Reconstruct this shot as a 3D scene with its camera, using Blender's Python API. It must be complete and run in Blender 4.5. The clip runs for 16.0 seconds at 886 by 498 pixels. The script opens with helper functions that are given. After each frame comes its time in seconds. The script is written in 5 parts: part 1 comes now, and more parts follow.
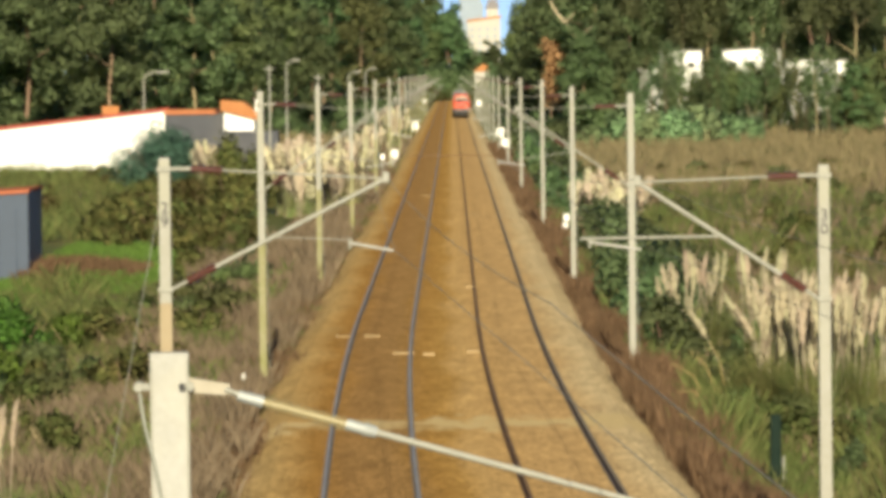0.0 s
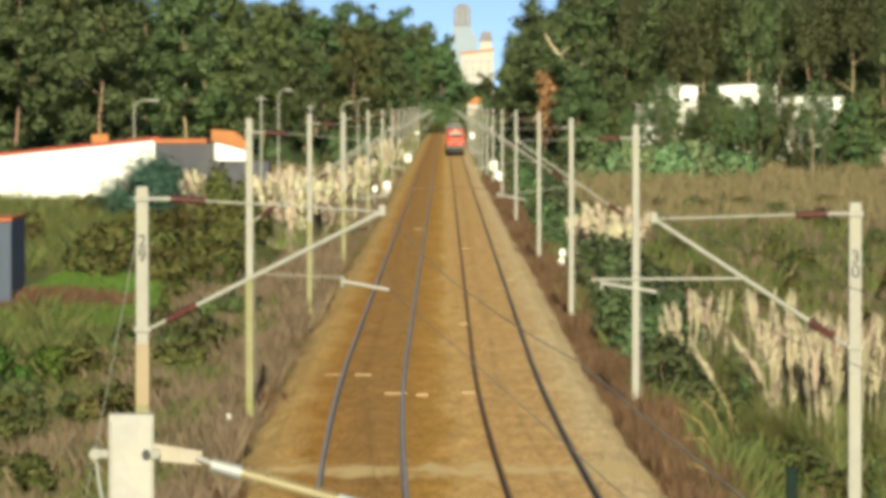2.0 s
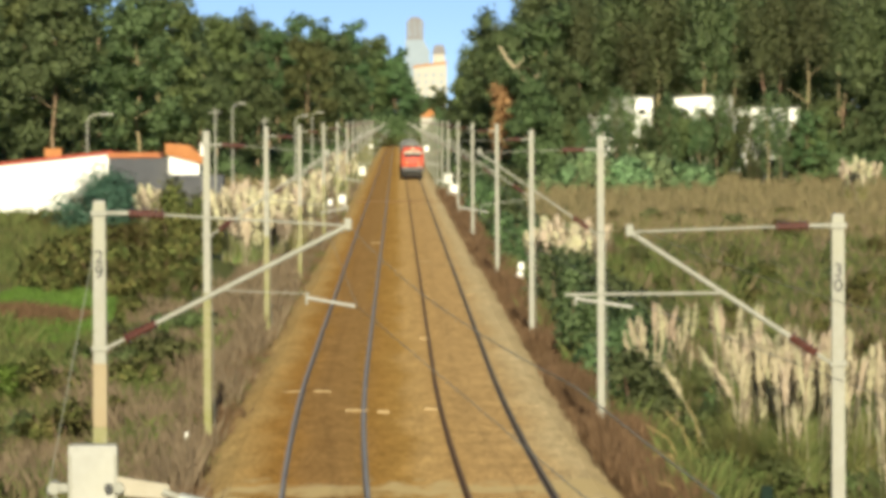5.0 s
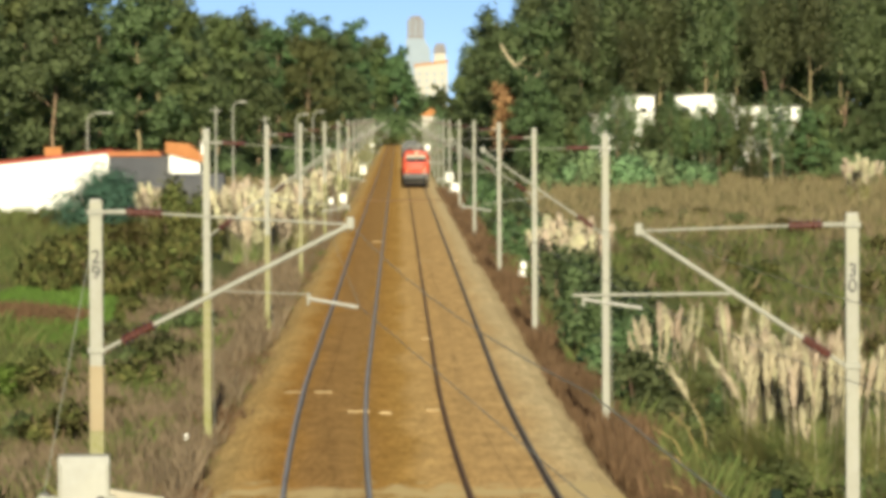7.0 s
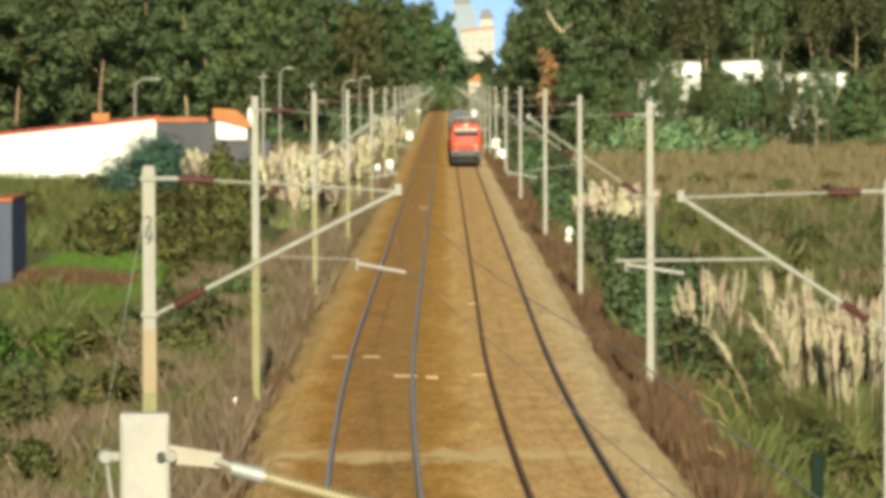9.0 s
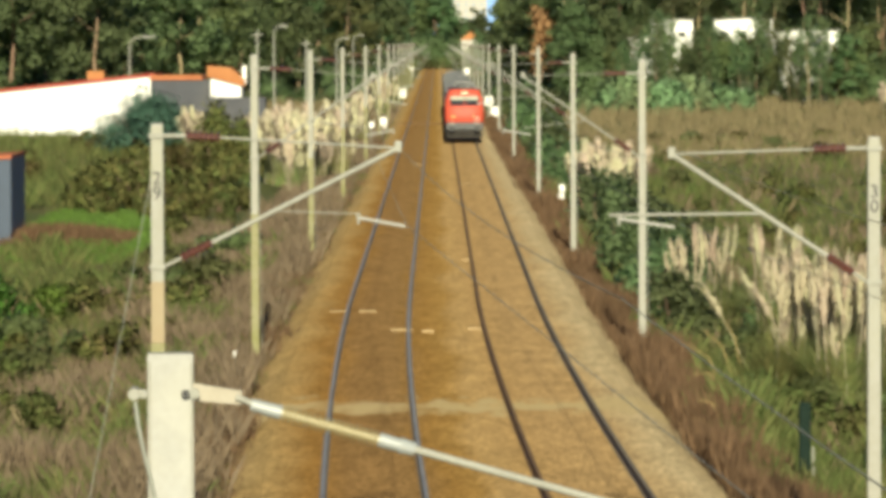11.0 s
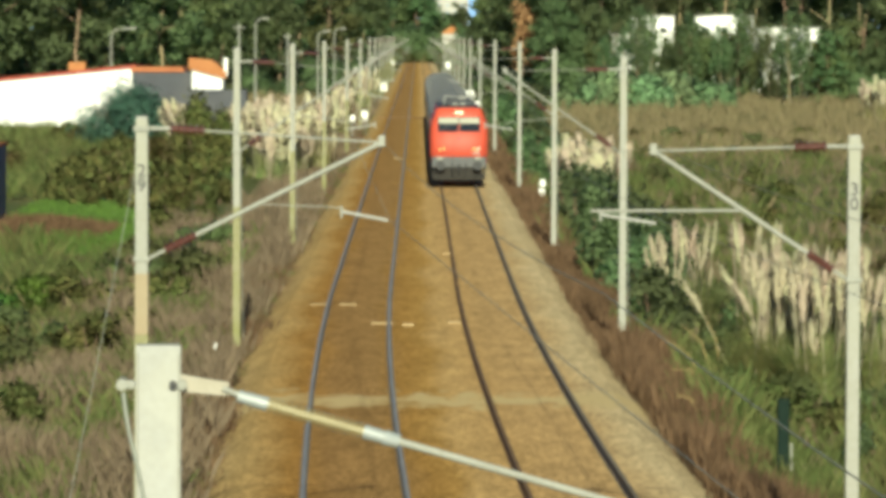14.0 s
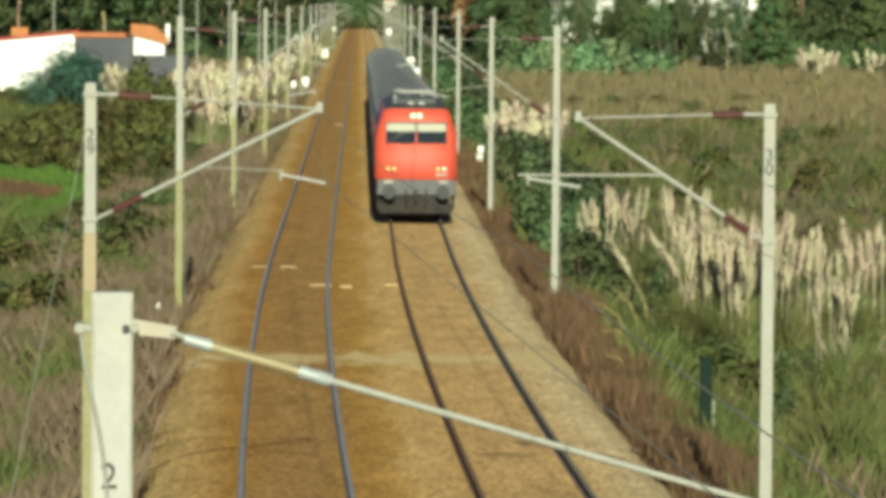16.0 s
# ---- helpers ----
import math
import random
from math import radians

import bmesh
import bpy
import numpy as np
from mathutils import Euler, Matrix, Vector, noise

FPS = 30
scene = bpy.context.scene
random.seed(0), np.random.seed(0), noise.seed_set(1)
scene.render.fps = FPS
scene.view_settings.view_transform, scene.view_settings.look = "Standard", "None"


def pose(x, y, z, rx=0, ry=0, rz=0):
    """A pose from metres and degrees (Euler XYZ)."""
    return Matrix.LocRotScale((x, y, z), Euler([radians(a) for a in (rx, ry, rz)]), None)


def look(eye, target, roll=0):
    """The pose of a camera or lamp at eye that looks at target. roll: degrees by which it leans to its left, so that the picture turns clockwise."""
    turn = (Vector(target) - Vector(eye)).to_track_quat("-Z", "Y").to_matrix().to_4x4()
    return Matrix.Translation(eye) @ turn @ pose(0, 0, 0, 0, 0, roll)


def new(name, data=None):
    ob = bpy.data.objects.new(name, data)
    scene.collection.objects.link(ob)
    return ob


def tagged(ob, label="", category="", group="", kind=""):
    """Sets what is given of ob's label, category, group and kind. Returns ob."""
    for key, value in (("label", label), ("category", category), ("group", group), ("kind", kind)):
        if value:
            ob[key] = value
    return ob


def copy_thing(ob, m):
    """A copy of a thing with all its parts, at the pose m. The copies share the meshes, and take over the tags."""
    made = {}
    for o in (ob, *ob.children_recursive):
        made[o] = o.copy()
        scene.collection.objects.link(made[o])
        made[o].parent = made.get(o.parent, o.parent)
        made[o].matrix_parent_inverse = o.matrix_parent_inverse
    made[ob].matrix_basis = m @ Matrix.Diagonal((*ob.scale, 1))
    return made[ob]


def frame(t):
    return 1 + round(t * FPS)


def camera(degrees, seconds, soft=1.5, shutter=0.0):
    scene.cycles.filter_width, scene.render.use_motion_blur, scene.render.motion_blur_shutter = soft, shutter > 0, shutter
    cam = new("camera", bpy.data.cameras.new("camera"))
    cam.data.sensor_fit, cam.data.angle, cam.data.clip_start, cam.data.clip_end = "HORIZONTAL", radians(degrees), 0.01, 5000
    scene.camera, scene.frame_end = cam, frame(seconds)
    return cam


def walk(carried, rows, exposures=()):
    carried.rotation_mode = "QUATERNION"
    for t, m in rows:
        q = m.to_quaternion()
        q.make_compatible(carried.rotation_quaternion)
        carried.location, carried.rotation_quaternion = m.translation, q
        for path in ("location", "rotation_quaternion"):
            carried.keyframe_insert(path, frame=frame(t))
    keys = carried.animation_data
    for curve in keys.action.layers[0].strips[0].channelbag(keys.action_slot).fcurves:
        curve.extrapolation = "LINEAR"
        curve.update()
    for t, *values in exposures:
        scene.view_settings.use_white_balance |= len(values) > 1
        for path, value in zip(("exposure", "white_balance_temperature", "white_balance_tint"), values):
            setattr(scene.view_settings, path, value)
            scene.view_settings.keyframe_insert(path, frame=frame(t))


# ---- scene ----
# ---- camera: hand-held on an overbridge, t x y z yaw pitch roll ----
PATH = [
    (0.0, 0.163, -4.835, 7.664, 0.127, -2.080, -0.697),
    (0.5, 0.047, 0.189, 7.581, 0.065, -1.892, -0.325),
    (1.0, 0.033, 0.462, 7.568, 0.017, -1.809, -0.124),
    (1.5, 0.028, 0.524, 7.570, 0.016, -1.749, -0.055),
    (2.0, 0.021, 0.623, 7.565, 0.014, -1.696, -0.028),
    (2.5, 0.008, 0.912, 7.562, 0.020, -1.636, 0.007),
    (3.0, -0.015, 1.518, 7.554, -0.065, -1.587, -0.031),
    (3.5, -0.027, 2.102, 7.547, -0.224, -1.566, -0.066),
    (4.0, -0.099, 2.375, 7.539, -0.411, -1.555, -0.102),
    (6.5, -0.201, 4.089, 7.490, -0.553, -1.535, -0.328),
    (7.0, -0.212, 4.452, 7.486, -0.527, -1.555, -0.270),
    (7.5, -0.222, 4.834, 7.476, -0.499, -1.597, -0.310),
    (8.0, -0.229, 5.166, 7.471, -0.393, -1.666, -0.256),
    (8.5, -0.225, 4.844, 7.468, -0.177, -1.769, -0.225),
    (9.0, -0.217, 3.166, 7.527, 0.022, -1.956, -0.242),
    (9.5, -0.231, 1.662, 7.544, -0.038, -2.120, -0.287),
    (12.0, -0.336, 0.860, 7.574, -0.123, -2.533, -0.129),
    (12.5, -0.344, 0.744, 7.576, -0.171, -2.534, -0.040),
    (13.0, -0.337, 0.665, 7.579, -0.208, -2.532, 0.016),
    (13.5, -0.335, 0.612, 7.582, -0.255, -2.531, 0.095),
    (14.0, -0.341, 0.595, 7.585, -0.308, -2.528, 0.229),
    (14.5, -0.321, -0.053, 7.598, -0.409, -2.548, 0.307),
    (15.0, -0.297, -1.520, 7.632, -0.632, -2.633, 0.377),
    (15.5, -0.267, -3.002, 7.667, -0.872, -2.759, 0.430),
    (16.0, -0.268, -2.720, 7.664, -1.010, -2.919, 0.501),
]
cam = camera(10.418, 16.0, soft=4.9)
walk(cam, [(t, pose(x, y, z, 90 + p, 0, w) @ pose(0, 0, 0, 0, 0, r)) for t, x, y, z, w, p, r in PATH],
     exposures=[(0.0, 0.82, 6600, 13), (1.5, 0.82, 6500, 10), (9.5, 0.82, 6500, 10), (12.0, 0.78, 6250, 6), (14.5, 0.75, 6000, 1), (16.0, 0.72, 6000, 1)])

# ---- light: clear afternoon, low sun behind the camera ----
SUN_ELEV, SUN_TURN = 21.0, 179.0
world = bpy.data.worlds.new("sky")
scene.world = world
world.use_nodes = True
wn = world.node_tree.nodes
sky = wn.new("ShaderNodeTexSky")
sky.sky_type, sky.sun_disc = "NISHITA", False
sky.sun_elevation, sky.sun_rotation = radians(SUN_ELEV), radians(SUN_TURN)
sky.air_density, sky.dust_density, sky.ozone_density = 0.6, 0.0, 2.0
sky.altitude = 6000
world.node_tree.links.new(sky.outputs[0], wn["Background"].inputs[0])
wn["Background"].inputs[1].default_value = 0.055
sun = new("sun", bpy.data.lights.new("sun", "SUN"))
sun.data.energy, sun.data.angle, sun.data.color = 5.0, radians(0.6), (1.0, 0.915, 0.65)
_e, _a = radians(SUN_ELEV), radians(SUN_TURN)
SUNDIR = Vector((math.sin(_a) * math.cos(_e), math.cos(_a) * math.cos(_e), math.sin(_e)))
sun.matrix_world = look(SUNDIR * 60, (0, 0, 0))


# ---- materials ----
def mat(name, c1, c2=None, scale=3.0, rough=0.8, metal=0.0, bump=0.0, fine=8.0, vary=0.0, island=0.0, through_light=0.0, c3=None):
    """Two-scale noise between c1 and c2 (c3 in stains); vary: by object; island: by loose piece."""
    m = bpy.data.materials.new(name)
    m.use_nodes = True
    n, l = m.node_tree.nodes, m.node_tree.links
    b = n["Principled BSDF"]
    c2 = c2 or tuple(0.78 * v for v in c1)
    co = n.new("ShaderNodeTexCoord")
    big, small = n.new("ShaderNodeTexNoise"), n.new("ShaderNodeTexNoise")
    big.inputs["Scale"].default_value, small.inputs["Scale"].default_value = scale, scale * fine
    big.inputs["Detail"].default_value = small.inputs["Detail"].default_value = 4
    for t in (big, small):
        l.new(co.outputs["Object"], t.inputs["Vector"])
    mix = n.new("ShaderNodeMix")
    mix.data_type = "RGBA"
    mix.inputs[6].default_value, mix.inputs[7].default_value = (*c1, 1), (*c2, 1)
    s = n.new("ShaderNodeMath")
    s.operation = "MULTIPLY_ADD"
    s.inputs[1].default_value, s.inputs[2].default_value = 0.45, 0.0
    l.new(small.outputs[0], s.inputs[0])
    a = n.new("ShaderNodeMath")
    a.operation = "MULTIPLY_ADD"
    a.inputs[1].default_value = 0.55
    l.new(big.outputs[0], a.inputs[0])
    l.new(s.outputs[0], a.inputs[2])
    ramp = n.new("ShaderNodeMapRange")
    ramp.inputs[1].default_value, ramp.inputs[2].default_value = 0.38, 0.62
    l.new(a.outputs[0], ramp.inputs[0])
    l.new(ramp.outputs[0], mix.inputs[0])
    colour = mix.outputs[2]
    if c3:
        st = n.new("ShaderNodeTexNoise")
        st.inputs["Scale"].default_value, st.inputs["Detail"].default_value = scale * 0.31, 5
        l.new(co.outputs["Object"], st.inputs["Vector"])
        r3 = n.new("ShaderNodeMapRange")
        r3.inputs[1].default_value, r3.inputs[2].default_value = 0.52, 0.66
        l.new(st.outputs[0], r3.inputs[0])
        m3 = n.new("ShaderNodeMix")
        m3.data_type = "RGBA"
        m3.inputs[7].default_value = (*c3, 1)
        l.new(r3.outputs[0], m3.inputs[0])
        l.new(colour, m3.inputs[6])
        colour = m3.outputs[2]
    if vary or island:
        hsv = n.new("ShaderNodeHueSaturation")
        v = n.new("ShaderNodeMath")
        v.operation = "MULTIPLY_ADD"
        v.inputs[1].default_value, v.inputs[2].default_value = 2 * vary, 1 - vary
        oi = n.new("ShaderNodeObjectInfo")
        l.new(oi.outputs["Random"], v.inputs[0])
        ge = n.new("ShaderNodeNewGeometry")
        w = n.new("ShaderNodeMath")
        w.operation = "MULTIPLY_ADD"
        w.inputs[1].default_value, w.inputs[2].default_value = 2 * island, 1 - island
        l.new(ge.outputs["Random Per Island"], w.inputs[0])
        p = n.new("ShaderNodeMath")
        p.operation = "MULTIPLY"
        l.new(v.outputs[0], p.inputs[0])
        l.new(w.outputs[0], p.inputs[1])
        l.new(p.outputs[0], hsv.inputs["Value"])
        h = n.new("ShaderNodeMath")
        h.operation = "MULTIPLY_ADD"
        h.inputs[1].default_value, h.inputs[2].default_value = 0.07, 0.465
        l.new(oi.outputs["Random"], h.inputs[0])
        l.new(h.outputs[0], hsv.inputs["Hue"])
        l.new(colour, hsv.inputs["Color"])
        colour = hsv.outputs[0]
    l.new(colour, b.inputs["Base Color"])
    b.inputs["Roughness"].default_value, b.inputs["Metallic"].default_value = rough, metal
    if rough > 0.7:
        b.inputs["Specular IOR Level"].default_value = 0.12
    if bump:
        bm_ = n.new("ShaderNodeBump")
        bm_.inputs["Strength"].default_value, bm_.inputs["Distance"].default_value = bump, 0.02
        l.new(small.outputs[0], bm_.inputs["Height"])
        l.new(bm_.outputs[0], b.inputs["Normal"])
    if through_light:
        tr = n.new("ShaderNodeBsdfTranslucent")
        l.new(colour, tr.inputs[0])
        ms = n.new("ShaderNodeMixShader")
        ms.inputs[0].default_value = through_light
        l.new(b.outputs[0], ms.inputs[1])
        l.new(tr.outputs[0], ms.inputs[2])
        l.new(ms.outputs[0], n["Material Output"].inputs[0])
    return m


def glow(name, c, strength):
    m = mat(name, c, c, rough=0.3)
    b = m.node_tree.nodes["Principled BSDF"]
    b.inputs["Emission Color"].default_value, b.inputs["Emission Strength"].default_value = (*c, 1), strength
    return m


CONCRETE = mat("mast_concrete", (0.307, 0.305, 0.276), (0.272, 0.268, 0.230), 1.6, 0.85, bump=0.2, c3=(0.307, 0.303, 0.246))
LICHEN = mat("lichened_concrete", (0.188, 0.188, 0.076), (0.249, 0.234, 0.150), 1.3, 0.9, bump=0.2, c3=(0.150, 0.166, 0.060))
PALE = mat("pale_concrete", (0.360, 0.360, 0.342), (0.320, 0.318, 0.295), 2.5, 0.8, bump=0.15, c3=(0.395, 0.386, 0.333))
GALV = mat("galvanised_steel", (0.316, 0.316, 0.281), (0.263, 0.263, 0.232), 4, 0.72, 0.1)
TAN_STAIN = mat("tan_stained_concrete", (0.290, 0.228, 0.145), (0.270, 0.220, 0.145), 1.5, 0.9, bump=0.2, c3=(0.32, 0.28, 0.2))
SHED = mat("olive_insulator_sheds", (0.330, 0.290, 0.160), (0.260, 0.220, 0.110), 9, 0.5)
CAP = mat("bright_zinc_cap", (0.300, 0.320, 0.320), (0.250, 0.270, 0.270), 8, 0.5, 0.1)
CREAM_STEEL = mat("cream_painted_steel", (0.340, 0.310, 0.250), (0.290, 0.260, 0.200), 6, 0.7)
BROWN_GLAZE = mat("brown_porcelain", (0.085, 0.022, 0.015), (0.06, 0.018, 0.013), 6, 0.35)
CREAM_GLAZE = mat("yellowed_insulator", (0.4, 0.35, 0.22), (0.33, 0.29, 0.18), 9, 0.5)
BLACK = mat("black_paint", (0.012, 0.013, 0.016), (0.02, 0.02, 0.022), 6, 0.6)
WIRE = mat("weathered_wire", (0.230, 0.240, 0.210), (0.180, 0.190, 0.165), 2, 0.6, 0.0)
RAIL = mat("rail_steel", (0.150, 0.135, 0.115), (0.165, 0.138, 0.110), 0.7, 0.85, 0.0)
RUSTY = mat("rusty_rail_steel", (0.165, 0.105, 0.062), (0.132, 0.083, 0.050), 0.7, 0.85, 0.0)
RAIL_HEAD = mat("polished_rail_head", (0.36, 0.35, 0.33), (0.28, 0.27, 0.25), 0.5, 0.5, 0.4)
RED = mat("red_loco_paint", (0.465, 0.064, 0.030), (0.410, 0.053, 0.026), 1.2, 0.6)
DARKRED = mat("darker_red", (0.351, 0.035, 0.025), (0.298, 0.030, 0.023), 1.2, 0.45)
LOCO_GREY = mat("dark_grey_paint", (0.066, 0.068, 0.072), (0.048, 0.050, 0.053), 1.5, 0.55)
ROOF_GREY = mat("sooty_roof", (0.044, 0.047, 0.053), (0.031, 0.033, 0.038), 0.8, 0.6)
COACH = mat("coach_slate_paint", (0.039, 0.044, 0.050), (0.030, 0.033, 0.039), 0.6, 0.5)
UNDER = mat("grimy_underframe", (0.045, 0.042, 0.038), (0.03, 0.028, 0.026), 2.5, 0.8)
GLASS = mat("dark_window_glass", (0.016, 0.02, 0.026), (0.02, 0.024, 0.03), 1.0, 0.08)
BLIND = mat("cream_sun_blind", (0.351, 0.351, 0.281), (0.323, 0.316, 0.253), 4, 0.7)
LAMPGLASS = glow("lit_headlamp", (1.0, 0.88, 0.62), 0.14)
AMBER = glow("lit_marker_lamp", (1.0, 0.62, 0.18), 0.05)
WHITEWASH = mat("white_render", (0.78, 0.78, 0.76), (0.74, 0.74, 0.71), 0.4, 0.9, c3=(0.76, 0.75, 0.70))
GREYWALL = mat("grey_render", (0.079, 0.083, 0.096), (0.066, 0.068, 0.079), 0.5, 0.9, c3=(0.096, 0.096, 0.101))
BLUEWALL = mat("navy_sheeting", (0.020, 0.040, 0.078), (0.017, 0.034, 0.068), 0.5, 0.55)
TILE = mat("terracotta_tiles", (0.370, 0.125, 0.065), (0.310, 0.100, 0.052), 1.0, 0.85, bump=0.3, vary=0.12)
CREAMWALL = mat("cream_render", (0.417, 0.403, 0.358), (0.373, 0.358, 0.320), 0.1, 0.9)
# distance haze is mixed into these two base colours
TOWERWALL = mat("haze_tinted_brick", (0.2, 0.19, 0.2), (0.18, 0.175, 0.185), 0.1, 0.9)
TOWERBLUE = mat("haze_tinted_blue_render", (0.27, 0.32, 0.38), (0.24, 0.29, 0.35), 0.1, 0.9)
BARK = mat("pale_bark", (0.30, 0.22, 0.14), (0.18, 0.13, 0.085), 1.2, 0.9, bump=0.4, vary=0.2)
DEADWOOD = mat("bleached_wood", (0.42, 0.36, 0.25), (0.33, 0.27, 0.18), 1.2, 0.9)
LEAF = mat("woodland_leaves", (0.235, 0.312, 0.155), (0.190, 0.260, 0.125), 0.16, 0.75, vary=0.25, island=0.26, through_light=0.68, fine=6)
LEAF_WARM = mat("olive_leaves", (0.270, 0.320, 0.145), (0.215, 0.260, 0.115), 0.16, 0.75, vary=0.25, island=0.26, through_light=0.68)
LEAF_EUC = mat("eucalyptus_leaves", (0.250, 0.300, 0.145), (0.195, 0.240, 0.115), 0.16, 0.65, vary=0.25, island=0.26, through_light=0.68)
LEAF_RUST = mat("dead_rusty_leaves", (0.42, 0.28, 0.13), (0.32, 0.2, 0.09), 0.4, 0.85, island=0.3, through_light=0.2)
LEAF_TEAL = mat("blue_green_needles", (0.07, 0.155, 0.1), (0.05, 0.115, 0.075), 0.3, 0.7, island=0.35, through_light=0.2)
LEAF_BRIGHT = mat("bright_green_leaves", (0.095, 0.192, 0.022), (0.061, 0.121, 0.016), 0.5, 0.7, vary=0.1, island=0.35, through_light=0.3)
LEAF_DARK = mat("dark_bramble_leaves", (0.092, 0.110, 0.033), (0.136, 0.110, 0.044), 0.4, 0.75, vary=0.3, island=0.45, through_light=0.2)
LEAF_REED = mat("reed_leaves", (0.222, 0.313, 0.152), (0.161, 0.243, 0.110), 0.4, 0.7, vary=0.1, island=0.35, through_light=0.3)
PLUME = mat("pampas_plume", (0.540, 0.480, 0.350), (0.430, 0.370, 0.260), 2, 0.95, vary=0.0, island=0.15, through_light=0.4)
PLUME_PALE = mat("fluffy_pale_plume", (0.660, 0.600, 0.455), (0.570, 0.500, 0.360), 2, 0.95, vary=0.08, island=0.15, through_light=0.45)
DUSTY = mat("dusty_concrete", (0.430, 0.330, 0.190), (0.360, 0.260, 0.140), 3, 0.95)
PAMPAS_LEAF = mat("pampas_leaf", (0.170, 0.235, 0.080), (0.320, 0.285, 0.125), 0.8, 0.8, island=0.4, through_light=0.3)
STRAW = mat("dry_straw", (0.198, 0.165, 0.105), (0.158, 0.126, 0.078), 0.4, 0.95, island=0.22, through_light=0.3)
FIELD = mat("tan_field_grass", (0.225, 0.158, 0.103), (0.175, 0.130, 0.080), 0.12, 0.95, island=0.22, through_light=0.3)
DEADWEED = mat("dead_brown_weed", (0.195, 0.108, 0.072), (0.140, 0.080, 0.053), 0.5, 0.95, island=0.4, through_light=0.45)
GREENWEED = mat("green_weed", (0.108, 0.148, 0.045), (0.158, 0.148, 0.060), 0.4, 0.9, island=0.4, through_light=0.45)


# ---- small builders ----
def mesh_of(name, bm):
    me = bpy.data.meshes.new(name)
    bm.to_mesh(me)
    bm.free()
    return me


def part(name, bm, material, parent=None, label="", smooth=False):
    """Links a bmesh (or a mesh) as one object under parent."""
    me = bm if isinstance(bm, bpy.types.Mesh) else mesh_of(name, bm)
    if not me.materials:
        me.materials.append(material)
    if smooth:
        me.polygons.foreach_set("use_smooth", [True] * len(me.polygons))
    ob = new(name, me)
    ob.parent = parent
    if label:
        ob["label"] = label
    return ob


def thing(name, m, label, category, group="", kind=""):
    ob = new(name)
    ob.matrix_basis = m
    return tagged(ob, label, category, group, kind)


def add_box(bm, c, size, bevel=0.0, m=None):
    r = bmesh.ops.create_cube(bm, size=1.0)
    vs = r["verts"]
    bmesh.ops.scale(bm, vec=size, verts=vs)
    if bevel:
        es = list({e for v in vs for e in v.link_edges})
        r2 = bmesh.ops.bevel(bm, geom=es, offset=bevel, segments=2, affect="EDGES", profile=0.5)
        vs = list({v for f in r2["faces"] for v in f.verts} | {v for v in vs if v.is_valid})
    bmesh.ops.translate(bm, vec=c, verts=vs)
    if m is not None:
        bmesh.ops.transform(bm, matrix=m, verts=vs)
    return bm


def boxm(c, size, bevel=0.0):
    return add_box(bmesh.new(), c, size, bevel)


def add_tube(bm, a, b, r1, r2=None, seg=8):
    """A capped tapered tube from a to b."""
    a, b = Vector(a), Vector(b)
    r2 = r1 if r2 is None else r2
    d = b - a
    q = d.to_track_quat("Z", "Y").to_matrix().to_4x4()
    bmesh.ops.create_cone(bm, cap_ends=True, segments=seg, radius1=r1, radius2=r2, depth=d.length, matrix=Matrix.Translation((a + b) / 2) @ q)
    return bm


def tubem(a, b, r1, r2=None, seg=8):
    return add_tube(bmesh.new(), a, b, r1, r2, seg)


def ribbed(a, b, r_core, r_rib, n, seg=12):
    """An insulator turned in one piece: a core with n sheds."""
    a, b = Vector(a), Vector(b)
    d = (b - a).normalized()
    u = d.orthogonal().normalized()
    w = d.cross(u)
    rings = []
    for i in range(n):
        for k, r in ((0.0, r_core), (0.35, r_core), (0.5, r_rib), (0.62, r_rib), (0.75, r_core)):
            c = a.lerp(b, (i + k) / n)
            rings.append([c + (u * math.cos(t) + w * math.sin(t)) * r for t in [6.2832 * q / seg for q in range(seg)]])
    rings.append([b + (u * math.cos(t) + w * math.sin(t)) * r_core for t in [6.2832 * q / seg for q in range(seg)]])
    return loft(bmesh.new(), rings)


def loft(bm, rings, closed=True, caps=True):
    """Quads between rings of equal length."""
    vs = [[bm.verts.new(p) for p in r] for r in rings]
    k = len(rings[0])
    for r0, r1 in zip(vs, vs[1:]):
        for i in range(k if closed else k - 1):
            bm.faces.new((r0[i], r0[(i + 1) % k], r1[(i + 1) % k], r1[i]))
    if caps:
        bm.faces.new(vs[0][::-1])
        bm.faces.new(vs[-1])
    return bm


def raw_mesh(name, verts, faces, material):
    me = bpy.data.meshes.new(name)
    me.from_pydata(verts, [], faces)
    me.materials.append(material)
    return me


# ---- the line: plan and levels ----
def axis(y):
    """Middle between the two tracks: straight far off, bending right towards the bridge."""
    return -0.12 + (max(0.0, 150 - y) ** 2) / 7400 + 0.0004 * max(0.0, 67 - y) ** 2


HALF, GAUGE = 1.88, 0.867


def ground_z(x, y):
    d = abs(x - axis(y))
    t = min(1.0, max(0.0, (d - 4.6) / 4.0))
    z = -0.62 - 0.55 * t * t * (3 - 2 * t)
    if d > 8:
        z += 0.22 * noise.noise((x * 0.06, y * 0.02, 3.3)) * min(1, (d - 8) / 8)
    if y > 1350:
        z += (min(y, 3200) - 1350) * 0.006
    return z


def spaced(a, b, step0, grow):
    out, s = [a], step0
    while out[-1] < b:
        out.append(out[-1] + s)
        s *= grow
    return out


